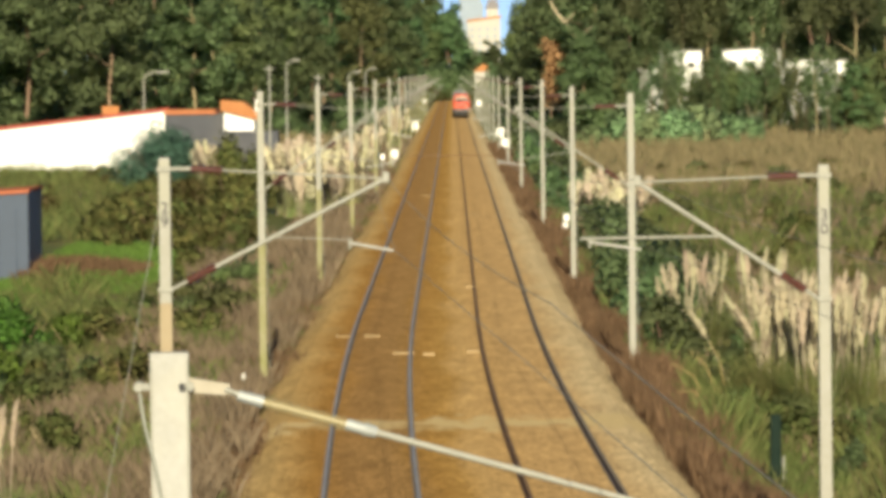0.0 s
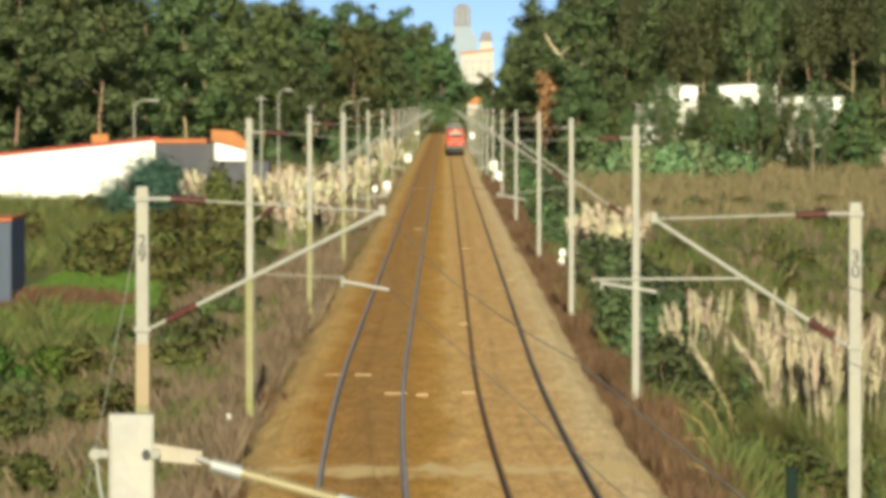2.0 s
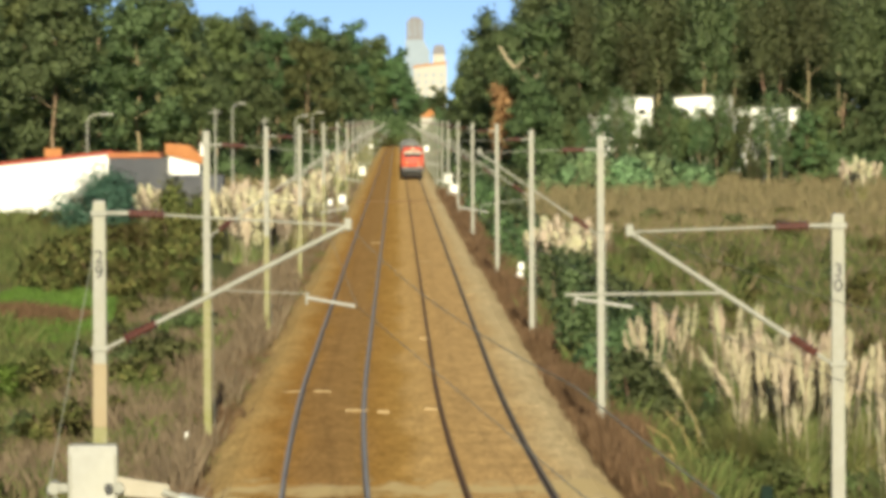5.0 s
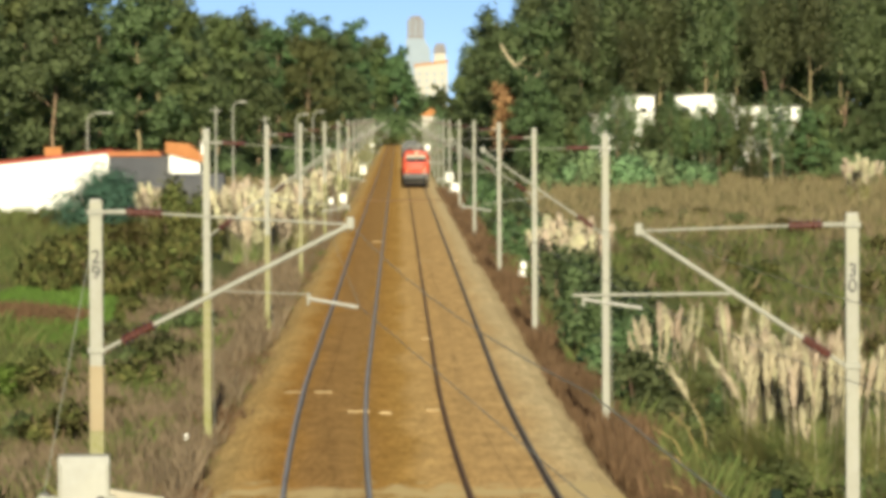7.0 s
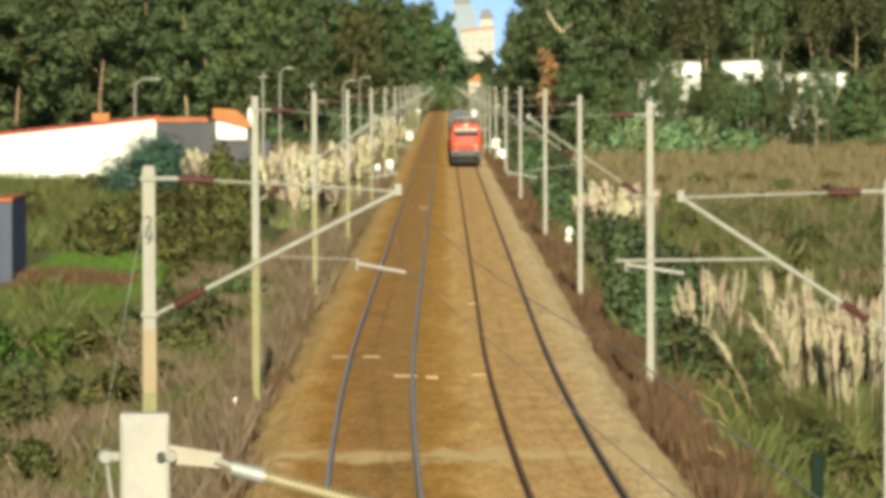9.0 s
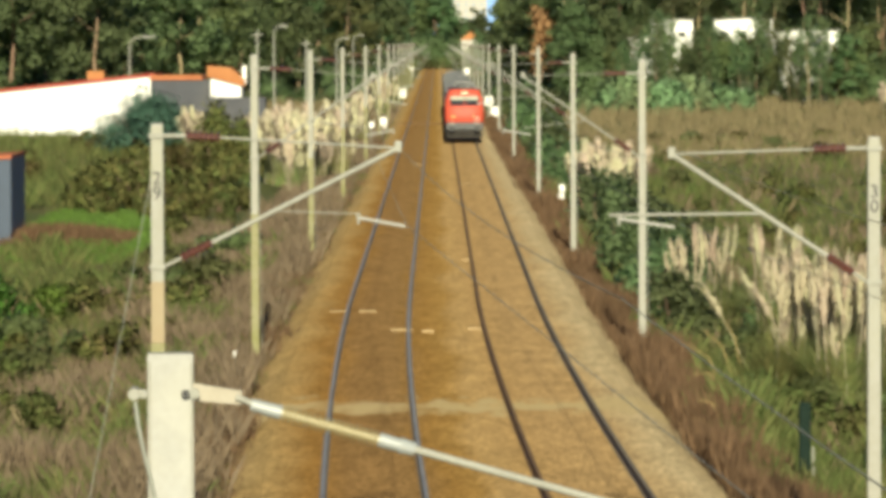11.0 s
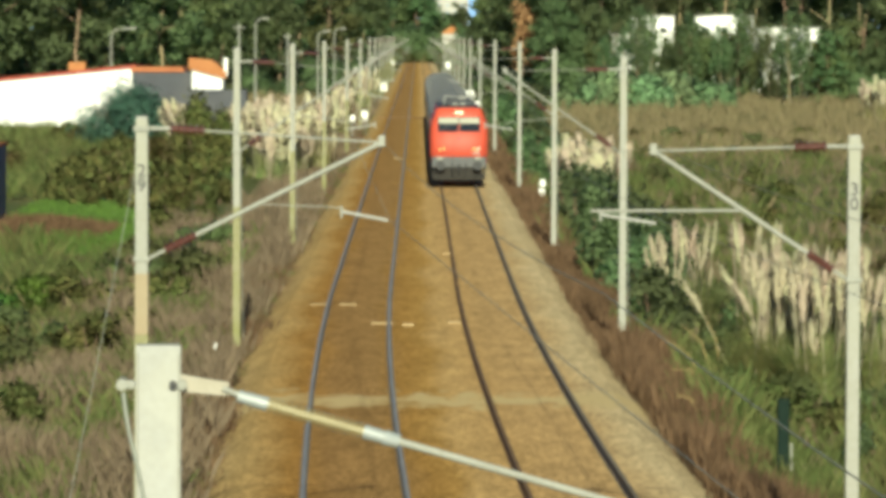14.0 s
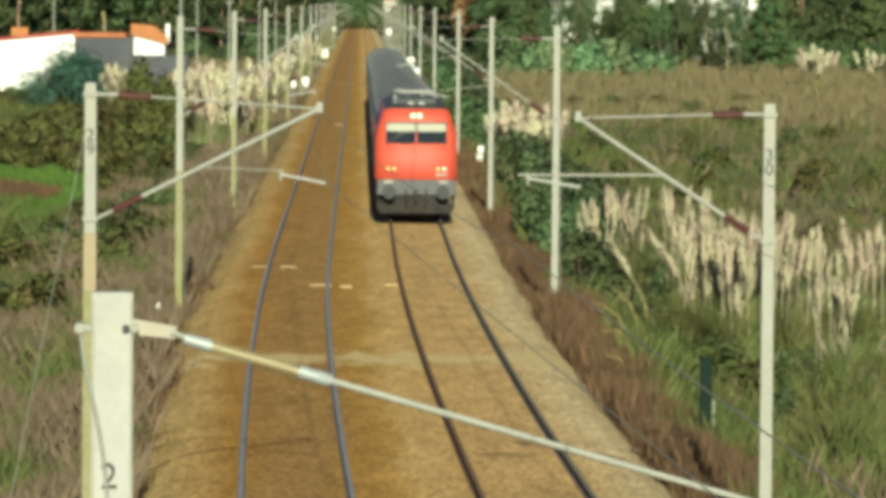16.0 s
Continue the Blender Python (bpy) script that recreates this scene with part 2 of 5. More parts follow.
# ground: one sheet to the horizon
gx = spaced(0.0, 2600, 1.2, 1.13)
gx = sorted({round(v, 2) for v in [-v for v in gx] + gx})
gy = spaced(-60.0, 4700, 4.0, 1.018)
gv = [(x, y, ground_z(x, y)) for y in gy for x in gx]
nx = len(gx)
gf = [(j * nx + i, j * nx + i + 1, (j + 1) * nx + i + 1, (j + 1) * nx + i) for j in range(len(gy) - 1) for i in range(nx - 1)]
GROUND = mat("rough_grassland", (0.09, 0.10, 0.037), (0.074, 0.095, 0.028), 0.06, 0.95, bump=0.5, fine=14, c3=(0.18, 0.142, 0.072))
ground = tagged(part("ground", raw_mesh("ground", gv, gf, GROUND), GROUND), "dry brown and green rough grassland", "ground", kind="structure")

# ---- trackbed, rails, sleepers ----
ALONG = spaced(-40.0, 1330, 6.0, 1.02)
LAT = [-5.0, -4.3, -3.85, -3.2, -2.6, -1.2, -0.6, 0.0, 0.6, 1.2, 2.6, 3.2, 3.8, 4.25, 4.9]
LEV = [-0.75, -0.42, -0.19, -0.15, -0.16, -0.17, -0.17, -0.21, -0.17, -0.16, -0.17, -0.15, -0.18, -0.42, -0.75]


def trackbed():
    v, f = [], []
    for y in ALONG:
        for a, z in zip(LAT, LEV):
            j = 0.10 * noise.noise((a * 0.7, y * 0.13, 1.7)) if abs(a) > 3.5 else 0.0
            v.append((axis(y) + a + j, y, z + 0.03 * noise.noise((a * 2.0, y * 0.3, 0.0))))
    k = len(LAT)
    for j in range(len(ALONG) - 1):
        for i in range(k - 1):
            f.append((j * k + i, j * k + i + 1, (j + 1) * k + i + 1, (j + 1) * k + i))
    me = bpy.data.meshes.new("trackbed")
    me.from_pydata(v, [], f)
    uv = me.uv_layers.new(name="lie")
    for lp in me.loops:
        y, a = ALONG[lp.vertex_index // k], LAT[lp.vertex_index % k]
        uv.data[lp.index].uv = (a, y)
    m = bpy.data.materials.new("stained_ballast")
    m.use_nodes = True
    n, l = m.node_tree.nodes, m.node_tree.links
    b = n["Principled BSDF"]
    b.inputs["Roughness"].default_value, b.inputs["Specular IOR Level"].default_value = 1.0, 0.0
    u = n.new("ShaderNodeUVMap")
    u.uv_map = "lie"
    obj = n.new("ShaderNodeTexCoord")
    co = n.new("ShaderNodeMapping")
    co.inputs["Scale"].default_value = (1.0, 0.28, 1.0)
    l.new(obj.outputs["Object"], co.inputs["Vector"])
    xyz = n.new("ShaderNodeSeparateXYZ")
    l.new(u.outputs[0], xyz.inputs[0])
    wob = n.new("ShaderNodeTexNoise")
    wob.inputs["Scale"].default_value, wob.inputs["Detail"].default_value = 0.35, 5
    l.new(co.outputs["Vector"], wob.inputs["Vector"])
    off = n.new("ShaderNodeMath")
    off.operation = "MULTIPLY_ADD"
    off.inputs[1].default_value = 1.5
    l.new(wob.outputs[0], off.inputs[0])
    l.new(xyz.outputs[0], off.inputs[2])
    pos = n.new("ShaderNodeMapRange")
    pos.inputs[1].default_value, pos.inputs[2].default_value = -4.25, 5.75
    l.new(off.outputs[0], pos.inputs[0])
    ramp = n.new("ShaderNodeValToRGB")
    e = ramp.color_ramp.elements
    stops = [(0.0, (0.379, 0.282, 0.152)), (0.10, (0.432, 0.297, 0.129)), (0.15, (0.412, 0.261, 0.101)), (0.2, (0.327, 0.180, 0.054)), (0.26, (0.300, 0.175, 0.069)),
             (0.36, (0.300, 0.180, 0.073)), (0.43, (0.343, 0.196, 0.059)), (0.485, (0.385, 0.230, 0.073)), (0.53, (0.495, 0.324, 0.138)),
             (0.64, (0.463, 0.301, 0.136)), (0.76, (0.479, 0.318, 0.150)), (0.86, (0.539, 0.423, 0.249)), (1.0, (0.430, 0.334, 0.196))]
    e[0].position, e[0].color = stops[0][0], (*stops[0][1], 1)
    e[1].position, e[1].color = stops[-1][0], (*stops[-1][1], 1)
    for p, c in stops[1:-1]:
        s = e.new(p)
        s.color = (*c, 1)
    l.new(pos.outputs[0], ramp.inputs[0])
    # speckle of single stones, longer streaks of dust
    vor = n.new("ShaderNodeTexVoronoi")
    vor.inputs["Scale"].default_value = 15.0
    l.new(co.outputs["Vector"], vor.inputs["Vector"])
    sp = n.new("ShaderNodeMapRange")
    sp.inputs[3].default_value, sp.inputs[4].default_value = 0.74, 1.30
    sepc = n.new("ShaderNodeSeparateColor")
    l.new(vor.outputs["Color"], sepc.inputs[0])
    l.new(sepc.outputs[0], sp.inputs[0])
    st = n.new("ShaderNodeTexNoise")
    st.inputs["Scale"].default_value, st.inputs["Detail"].default_value = 1.8, 8
    l.new(co.outputs["Vector"], st.inputs["Vector"])
    sm = n.new("ShaderNodeMapRange")
    sm.inputs[1].default_value, sm.inputs[2].default_value, sm.inputs[3].default_value, sm.inputs[4].default_value = 0.3, 0.7, 0.85, 1.15
    l.new(st.outputs[0], sm.inputs[0])
    mul = n.new("ShaderNodeMath")
    mul.operation = "MULTIPLY"
    l.new(sp.outputs[0], mul.inputs[0])
    l.new(sm.outputs[0], mul.inputs[1])
    hsv = n.new("ShaderNodeHueSaturation")
    l.new(mul.outputs[0], hsv.inputs["Value"])
    l.new(ramp.outputs[0], hsv.inputs["Color"])
    # fresh pale stone where a crossing was tamped
    d = n.new("ShaderNodeMath")
    d.operation = "SUBTRACT"
    d.inputs[1].default_value = 108.0
    l.new(xyz.outputs[1], d.inputs[0])
    wy = n.new("ShaderNodeMath")
    wy.operation = "MULTIPLY_ADD"
    wy.inputs[1].default_value = 9.0
    l.new(st.outputs[0], wy.inputs[0])
    l.new(d.outputs[0], wy.inputs[2])
    ab = n.new("ShaderNodeMath")
    ab.operation = "ABSOLUTE"
    l.new(wy.outputs[0], ab.inputs[0])
    band = n.new("ShaderNodeMapRange")
    band.inputs[1].default_value, band.inputs[2].default_value, band.inputs[3].default_value, band.inputs[4].default_value = 1.0, 2.4, 0.9, 0.0
    l.new(ab.outputs[0], band.inputs[0])
    mx = n.new("ShaderNodeMix")
    mx.data_type = "RGBA"
    mx.inputs[7].default_value = (0.55, 0.43, 0.23, 1)
    bk = n.new("ShaderNodeMapRange")
    bk.inputs[1].default_value, bk.inputs[2].default_value = 0.32, 0.47
    l.new(wob.outputs[0], bk.inputs[0])
    bm2 = n.new("ShaderNodeMath")
    bm2.operation = "MULTIPLY"
    l.new(bk.outputs[0], bm2.inputs[0])
    l.new(band.outputs[0], bm2.inputs[1])
    l.new(bm2.outputs[0], mx.inputs[0])
    l.new(hsv.outputs[0], mx.inputs[6])
    l.new(mx.outputs[2], b.inputs["Base Color"])
    bu = n.new("ShaderNodeBump")
    bu.inputs["Strength"].default_value, bu.inputs["Distance"].default_value = 0.8, 0.04
    l.new(vor.outputs["Distance"], bu.inputs["Height"])
    l.new(bu.outputs[0], b.inputs["Normal"])
    tagged(part("trackbed", me, m), "rust-stained tan stone ballast under two tracks", "ballast", kind="structure")
    me.materials.append(m) if not me.materials else None


trackbed()

RAIL_SECTION = [(-0.07, -0.172), (0.07, -0.172), (0.07, -0.155), (0.012, -0.13), (0.012, -0.045), (0.037, -0.03), (0.037, -0.004), (0.028, 0.0), (-0.028, 0.0), (-0.037, -0.004), (-0.037, -0.03), (-0.012, -0.045), (-0.012, -0.13), (-0.07, -0.155)]


def rail(lateral, material, head, label):
    bm = loft(bmesh.new(), [[(axis(y) + lateral + a, y, z) for a, z in RAIL_SECTION] for y in ALONG])
    k = len(RAIL_SECTION)
    bm.faces.ensure_lookup_table()
    for i in range(len(bm.faces) - 2):
        bm.faces[i].material_index = 1 if i % k in (6, 7, 8) else 0
    ob = part("rail", bm, material)
    ob.data.materials.append(head)
    tagged(ob, label, "rail", "running rails")


for lat, m_, hd, lb in ((-HALF - GAUGE, RAIL, RAIL_HEAD, "worn steel rail with a pale polished head"), (-HALF + GAUGE, RAIL, RAIL_HEAD, "worn steel rail with a pale polished head"),
                        (HALF - GAUGE, RUSTY, RUSTY, "dull steel rail with rust-brown sides and head"), (HALF + GAUGE, RAIL, RAIL, "dark dull steel rail")):
    rail(lat, m_, hd, lb)


def bare_sleeper(lateral, y, w):
    o = part("sleeper", boxm((0, 0, 0), (w * 0.8, 0.2, 0.2), 0.02), DUSTY)
    o.location = (axis(y) + lateral, y, -0.225)
    tagged(o, "pale concrete sleeper end showing through the ballast", "sleeper", "bare sleepers")


for a_, y_, w_ in ((-3.0, 139.5, 0.7), (-2.2, 139.5, 0.6), (-1.2, 130.5, 0.75), (0.75, 131.0, 0.45), (-0.5, 130.0, 0.4), (1.35, 262, 0.9), (2.9, 262, 0.6), (-1.4, 303, 0.7), (0.9, 172, 0.5), (3.1, 214, 0.5)):
    bare_sleeper(a_, y_, w_)


# cable duct across both tracks
duct = part("cable_duct", boxm((0, 0, 0), (8.0, 1.1, 0.10), 0.02), mat("duct_cover", (0.17, 0.10, 0.05), (0.13, 0.08, 0.045), 1.5, 0.9))
duct.location = (axis(451), 451, -0.14)
tagged(duct, "low brown cable duct across the ballast", "cable duct")


# ---- overhead line masts ----
def digits(parent, text, x, y, z, size, step):
    for i, ch in enumerate(text):
        cu = bpy.data.curves.new("number", "FONT")
        cu.body, cu.size, cu.align_x, cu.extrude = ch, size, "CENTER", 0.004
        tmp = bpy.data.objects.new("number", cu)
        scene.collection.objects.link(tmp)
        me = bpy.data.meshes.new_from_object(tmp)
        bpy.data.objects.remove(tmp)
        me.materials.clear()
        me.materials.append(BLACK)
        o = part("digit", me, BLACK, parent, "black painted digit")
        o.matrix_basis = pose(x, y, z - i * step, 90)


def mast(side, x, y, top, tie_z, tip, tip_z, foot_z, ins, reg, reg_z, arm, w=0.17, text="", slim=1.0):
    """A concrete mast; side +1: its arms reach towards +x. Heights from rail level, reaches from the mast's middle."""
    base = ground_z(x, y) - 0.4
    lab = "square pale concrete overhead-line mast with brown insulators"
    t = thing("catenary_mast", pose(x, y, base), lab + (", numbered " + text if text else ""), "mast", "overhead line masts")
    z0 = -base
    s = side
    bm = loft(bmesh.new(), [[(a * k, b * k, z) for a, b in ((-w / 2, -w / 2), (w / 2, -w / 2), (w / 2, w / 2), (-w / 2, w / 2))] for z, k in ((0, 1.06), (z0 + top - 0.03, 0.97), (z0 + top, 0.85))])
    part("post", bm, CONCRETE, t)
    if text == "29":
        part("stained_coat", boxm((0, 0, z0 + (foot_z + 3.45) / 2 - 0.1), (w * 1.03 + 0.012, w * 1.03 + 0.012, foot_z - 3.65), 0.01), TAN_STAIN, t, "tan stain on the lower post")
    if s > 0:
        hl = 3.45 if text == "29" else 3.2
        part("lichen_coat", boxm((0, 0, (z0 + hl) / 2), (w * 1.06 + 0.012, w * 1.06 + 0.012, z0 + hl), 0.01), LICHEN, t, "yellow-green lichen on the lower post")
    h = w / 2
    part("clamp", boxm((0, 0, z0 + foot_z), (w + 0.05, w + 0.05, 0.07), 0.008), GALV, t)
    part("clamp", boxm((0, 0, z0 + tie_z), (w + 0.05, w + 0.05, 0.07), 0.008), GALV, t)
    part("tie_bracket", tubem((s * h, -0.0, z0 + tie_z), (s * ins[0], 0, z0 + tie_z), 0.03), GALV, t)
    part("insulator", ribbed((s * ins[0], 0, z0 + tie_z), (s * ins[1], 0, z0 + tie_z + (tip_z - tie_z) * 0.15), 0.045, 0.085, 6), BROWN_GLAZE, t, "brown ribbed porcelain insulator")
    part("tie_rod", tubem((s * ins[1], 0, z0 + tie_z + (tip_z - tie_z) * 0.15), (s * tip, 0, z0 + tip_z), 0.016 * slim), GALV, t)
    a, b = Vector((s * h, 0, z0 + foot_z)), Vector((s * tip, 0, z0 + tip_z))
    part("foot_bracket", tubem(a, a.lerp(b, 0.075), 0.026), GALV, t)
    part("insulator", ribbed(a.lerp(b, 0.075), a.lerp(b, 0.205), 0.05, 0.09, 6), BROWN_GLAZE, t, "brown ribbed porcelain insulator")
    part("cantilever_tube", tubem(a.lerp(b, 0.205), b, 0.033 * (0.4 + 0.6 * slim)), GALV, t)
    part("wire_clamp", boxm((s * tip, 0, z0 + tip_z + 0.02), (0.10, 0.08, 0.16), 0.02), GALV, t)
    k = (reg[0] - h) / (tip - h)
    part("registration_tube", tubem((s * reg[0], 0, z0 + foot_z + (tip_z - foot_z) * k), (s * reg[1], 0, z0 + reg_z), 0.008 if text == "29" else 0.02 * slim), GALV, t)
    part("drop_bracket", tubem((s * arm[0], 0, z0 + reg_z + 0.02), (s * arm[0], 0, z0 + reg_z - 0.14), 0.018), GALV, t)
    part("steady_arm", tubem((s * arm[0], 0, z0 + reg_z - 0.05), (s * arm[1], 0, z0 + reg_z - 0.17), 0.022), PALE, t, "pale steady arm")
    part("cap", boxm((0, 0, z0 + top + 0.012), (w * 0.9, w * 0.9, 0.03), 0.006), PALE, t)
    if 100 < y < 200:
        part("earth_cable", tubem((w / 2 + 0.10, -0.05, 0.2), (w / 2 + 0.015, -0.05, z0 + foot_z), 0.008), WIRE, t)
    if text == "29":
        part("stay_wire", tubem((-0.05, 0, z0 + 5.9), (-1.35, 0, 0.35), 0.006), WIRE, t)
    if text:
        digits(t, text, 0, -h * 0.99 - 0.008, z0 + top - 0.80, 0.25, 0.20)
    return t


# first pair beyond the bridge: lower, longer arms
mast(1, -4.12, 67.3, 6.42, 6.28, 3.29, 6.10, 4.49, (0.39, 0.86), (1.60, 2.78), 5.20, (2.74, 3.38), text="29")
mast(-1, 5.66, 67.3, 6.20, 6.07, 2.76, 6.00, 4.24, (0.38, 0.82), (1.52, 3.62), 5.17, (3.48, 2.72), text="30")
MAST_Y = (123, 182.6, 244, 322, 397, 473, 536, 601, 665, 735, 805, 880, 960)
for i, y_ in enumerate(MAST_Y):
    for s_ in (1, -1):
        x_ = axis(y_) - s_ * 4.89
        t_ = 7.2 - (0.16 if s_ < 0 and i < 2 else 0.0)
        mast(s_, x_, y_ + random.uniform(-1, 1), t_, t_ - 0.32, 3.0, 6.66, 4.62, (0.40, 0.95), (1.4, 3.0), 5.35, (2.95, 3.6) if i % 2 else (3.5, 2.8), slim=0.5)


# nearest mast: wide face, long pale rod insulator
def near_mast(x, y, top):
    base = ground_z(x, y) - 0.4
    t = thing("catenary_mast", pose(x, y, base, 0, 0, 2), "wide cream-painted concrete mast with a long yellowed rod insulator", "mast", "overhead line masts")
    z = top - base
    w, d = 0.299, 0.22
    bm = loft(bmesh.new(), [[(a * k, b * k, h) for a, b in ((-w / 2, -d / 2), (w / 2, -d / 2), (w / 2, d / 2), (-w / 2, d / 2))] for h, k in ((0, 1.03), (z - 0.012, 1.0), (z, 0.96))])
    part("post", bm, PALE, t)
    part("edge_strip", boxm((-w / 2 + 0.012, -d / 2 - 0.006, z / 2), (0.016, 0.012, z - 0.1), 0.003), CONCRETE, t)
    part("edge_strip", boxm((w / 2 - 0.012, -d / 2 - 0.006, z / 2), (0.016, 0.012, z - 0.1), 0.003), CONCRETE, t)
    zc = z - 0.26
    part("clamp_bolt", tubem((w / 2 - 0.05, -d / 2 - 0.05, zc), (w / 2 - 0.05, d / 2 + 0.05, zc), 0.028, seg=10), BLACK, t)
    part("clamp_bolt", tubem((w / 2 + 0.01, -d / 2 - 0.04, zc), (w / 2 + 0.01, d / 2 + 0.04, zc), 0.035, seg=10), GALV, t)
    part("side_fitting", add_tube(boxm((-w / 2 - 0.05, -d / 2, zc), (0.10, 0.07, 0.06), 0.015), (-w / 2 - 0.09, -d / 2 - 0.05, zc), (-w / 2 - 0.09, d / 2, zc), 0.04), GALV, t)
    # bracket, end caps, ribs and rod on one line falling away from the mast
    o = Vector((w / 2, -d / 2 + 0.04, zc))
    dv = Vector((1.0, 0.0, -0.283))
    P_ = lambda k: o + dv * k
    b1 = bmesh.new()
    loft(b1, [[(o.x, -0.07, zc - 0.05), (o.x, 0.0, zc - 0.05), (o.x, 0.0, zc + 0.065), (o.x, -0.07, zc + 0.065)],
              [(o.x + 0.32, -0.05, zc - 0.08), (o.x + 0.32, -0.01, zc - 0.08), (o.x + 0.32, -0.01, zc + 0.01), (o.x + 0.32, -0.05, zc + 0.01)]])
    part("bracket", b1, CREAM_STEEL, t, "tapered cream bracket")
    part("shackle", tubem(P_(0.28) + Vector((0, 0, 0.05)), P_(0.42) + Vector((0, 0, 0.035)), 0.022), GALV, t)
    q = Vector((0, 0, 0.03))
    part("end_cap", tubem(P_(0.38) + q, P_(0.58) + q, 0.042, 0.049, 16), CAP, t, "shiny end cap")
    rod = part("rod_insulator", tubem(P_(0.58) + q, P_(1.22) + q, 0.026, 0.026, 12), CREAM_GLAZE, t, "yellowed insulator rod")
    shed_mesh = mesh_of("shed", tubem(Vector((0, 0, 0)), dv * 0.012, 0.06, 0.05, 14))
    for i in range(20):
        part("shed", shed_mesh, SHED, rod).location = P_(0.60 + 0.031 * i) + q
    part("end_cap", add_tube(tubem(P_(1.22) + q, P_(1.40) + q, 0.049, 0.046, 16), P_(1.36) + q, P_(1.46) + q, 0.056, 0.046, 14), CAP, t, "shiny end cap")
    part("rod", tubem(P_(1.44) + q, P_(4.6) + q, 0.027, 0.024), GALV, t)
    # slack feeder cable on the near face
    cu = bpy.data.curves.new("cable", "CURVE")
    cu.dimensions, cu.bevel_depth = "3D", 0.014
    sp = cu.splines.new("NURBS")
    pts = [(-w / 2 - 0.08, -d / 2 - 0.03, zc - 0.05), (-w / 2 - 0.06, -d / 2 - 0.06, zc - 0.25), (-w / 2 + 0.03, -d / 2 - 0.05, zc - 0.6), (-0.03, -d / 2 - 0.04, zc - 1.1), (0.02, -d / 2 - 0.03, zc - 2.0)]
    sp.points.add(len(pts) - 1)
    for p, c in zip(sp.points, pts):
        p.co = (*c, 1)
    sp.use_endpoint_u, sp.order_u = True, 3
    tmp = bpy.data.objects.new("cable", cu)
    scene.collection.objects.link(tmp)
    me = bpy.data.meshes.new_from_object(tmp)
    bpy.data.objects.remove(tmp)
    me.materials.clear()
    part("cable", me, WIRE, t)
    digits(t, "2", -0.02, -d / 2 - 0.008, z - 1.44, 0.27, 0.25)


near_mast(-2.065, 33.00, 5.508)


# ---- overhead wires ----
def wire(name, pts, r, label):
    v, f = [], []
    for c in pts:
        v += [(c[0] + r * math.cos(a), c[1], c[2] + r * math.sin(a)) for a in (0.5, 2.6, 4.7)]
    for k in range(len(pts) - 1):
        f += [(3 * k + i, 3 * k + (i + 1) % 3, 3 * k + 3 + (i + 1) % 3, 3 * k + 3 + i) for i in range(3)]
    tagged(part(name, raw_mesh(name, v, f, WIRE), WIRE), label, "wire", "overhead wires")


# y, middle of the pair of messengers, of contact wires, their heights
SUPPORT = [(-8, 4.95, 5.45, 5.75, 4.85), (33, 2.80, 3.11, 5.85, 4.95), (67.3, 1.10, 1.17, 6.06, 5.03)] + [(y, axis(y), axis(y) + (0.18 if i % 2 else -0.18), 6.68, 5.2) for i, y in enumerate(MAST_Y)]
for s_ in (-1, 1):
    mess, cont = [], []
    for (y0, xm0, xc0, m0, c0), (y1, xm1, xc1, m1, c1) in zip(SUPPORT, SUPPORT[1:]):
        for i in range(8):
            k = i / 8
            y = y0 + (y1 - y0) * k
            mess.append((xm0 + (xm1 - xm0) * k + s_ * HALF, y, m0 + (m1 - m0) * k - (0.7 if y0 > 60 else 0.15) * 4 * k * (1 - k)))
            cont.append((xc0 + (xc1 - xc0) * k + s_ * HALF, y, c0 + (c1 - c0) * k))
    wire("messenger_wire", mess, 0.0055, "thin sagging grey messenger wire over the track")
    wire("contact_wire", cont, 0.0055, "taut dark contact wire over the track")


# ---- the train ----
LEN = 19.5


def face_w(z):
    return 1.5 - max(0.0, z - 3.05) * 0.30


def face_y(x, z):
    return max(0.0, z - 2.35) * 0.36 + max(0.0, 1.9 - z) * 0.12 + 0.30 * (abs(x) / 1.5) ** 3


def face_panel(x0, x1, z0, z1, lift, thick, nx_=4, nz_=2):
    """A plate that follows the sloping cab front."""
    bm = bmesh.new()
    rings = []
    for k in (lift, lift - thick):
        pts = []
        for i in range(nx_ + 1):
            x = x0 + (x1 - x0) * i / nx_
            pts.append((x, face_y(x, z0) - k, z0))
        for i in range(nx_, -1, -1):
            x = x0 + (x1 - x0) * i / nx_
            pts.append((x, face_y(x, z1) - k, z1))
        rings.append(pts)
    return loft(bm, rings)


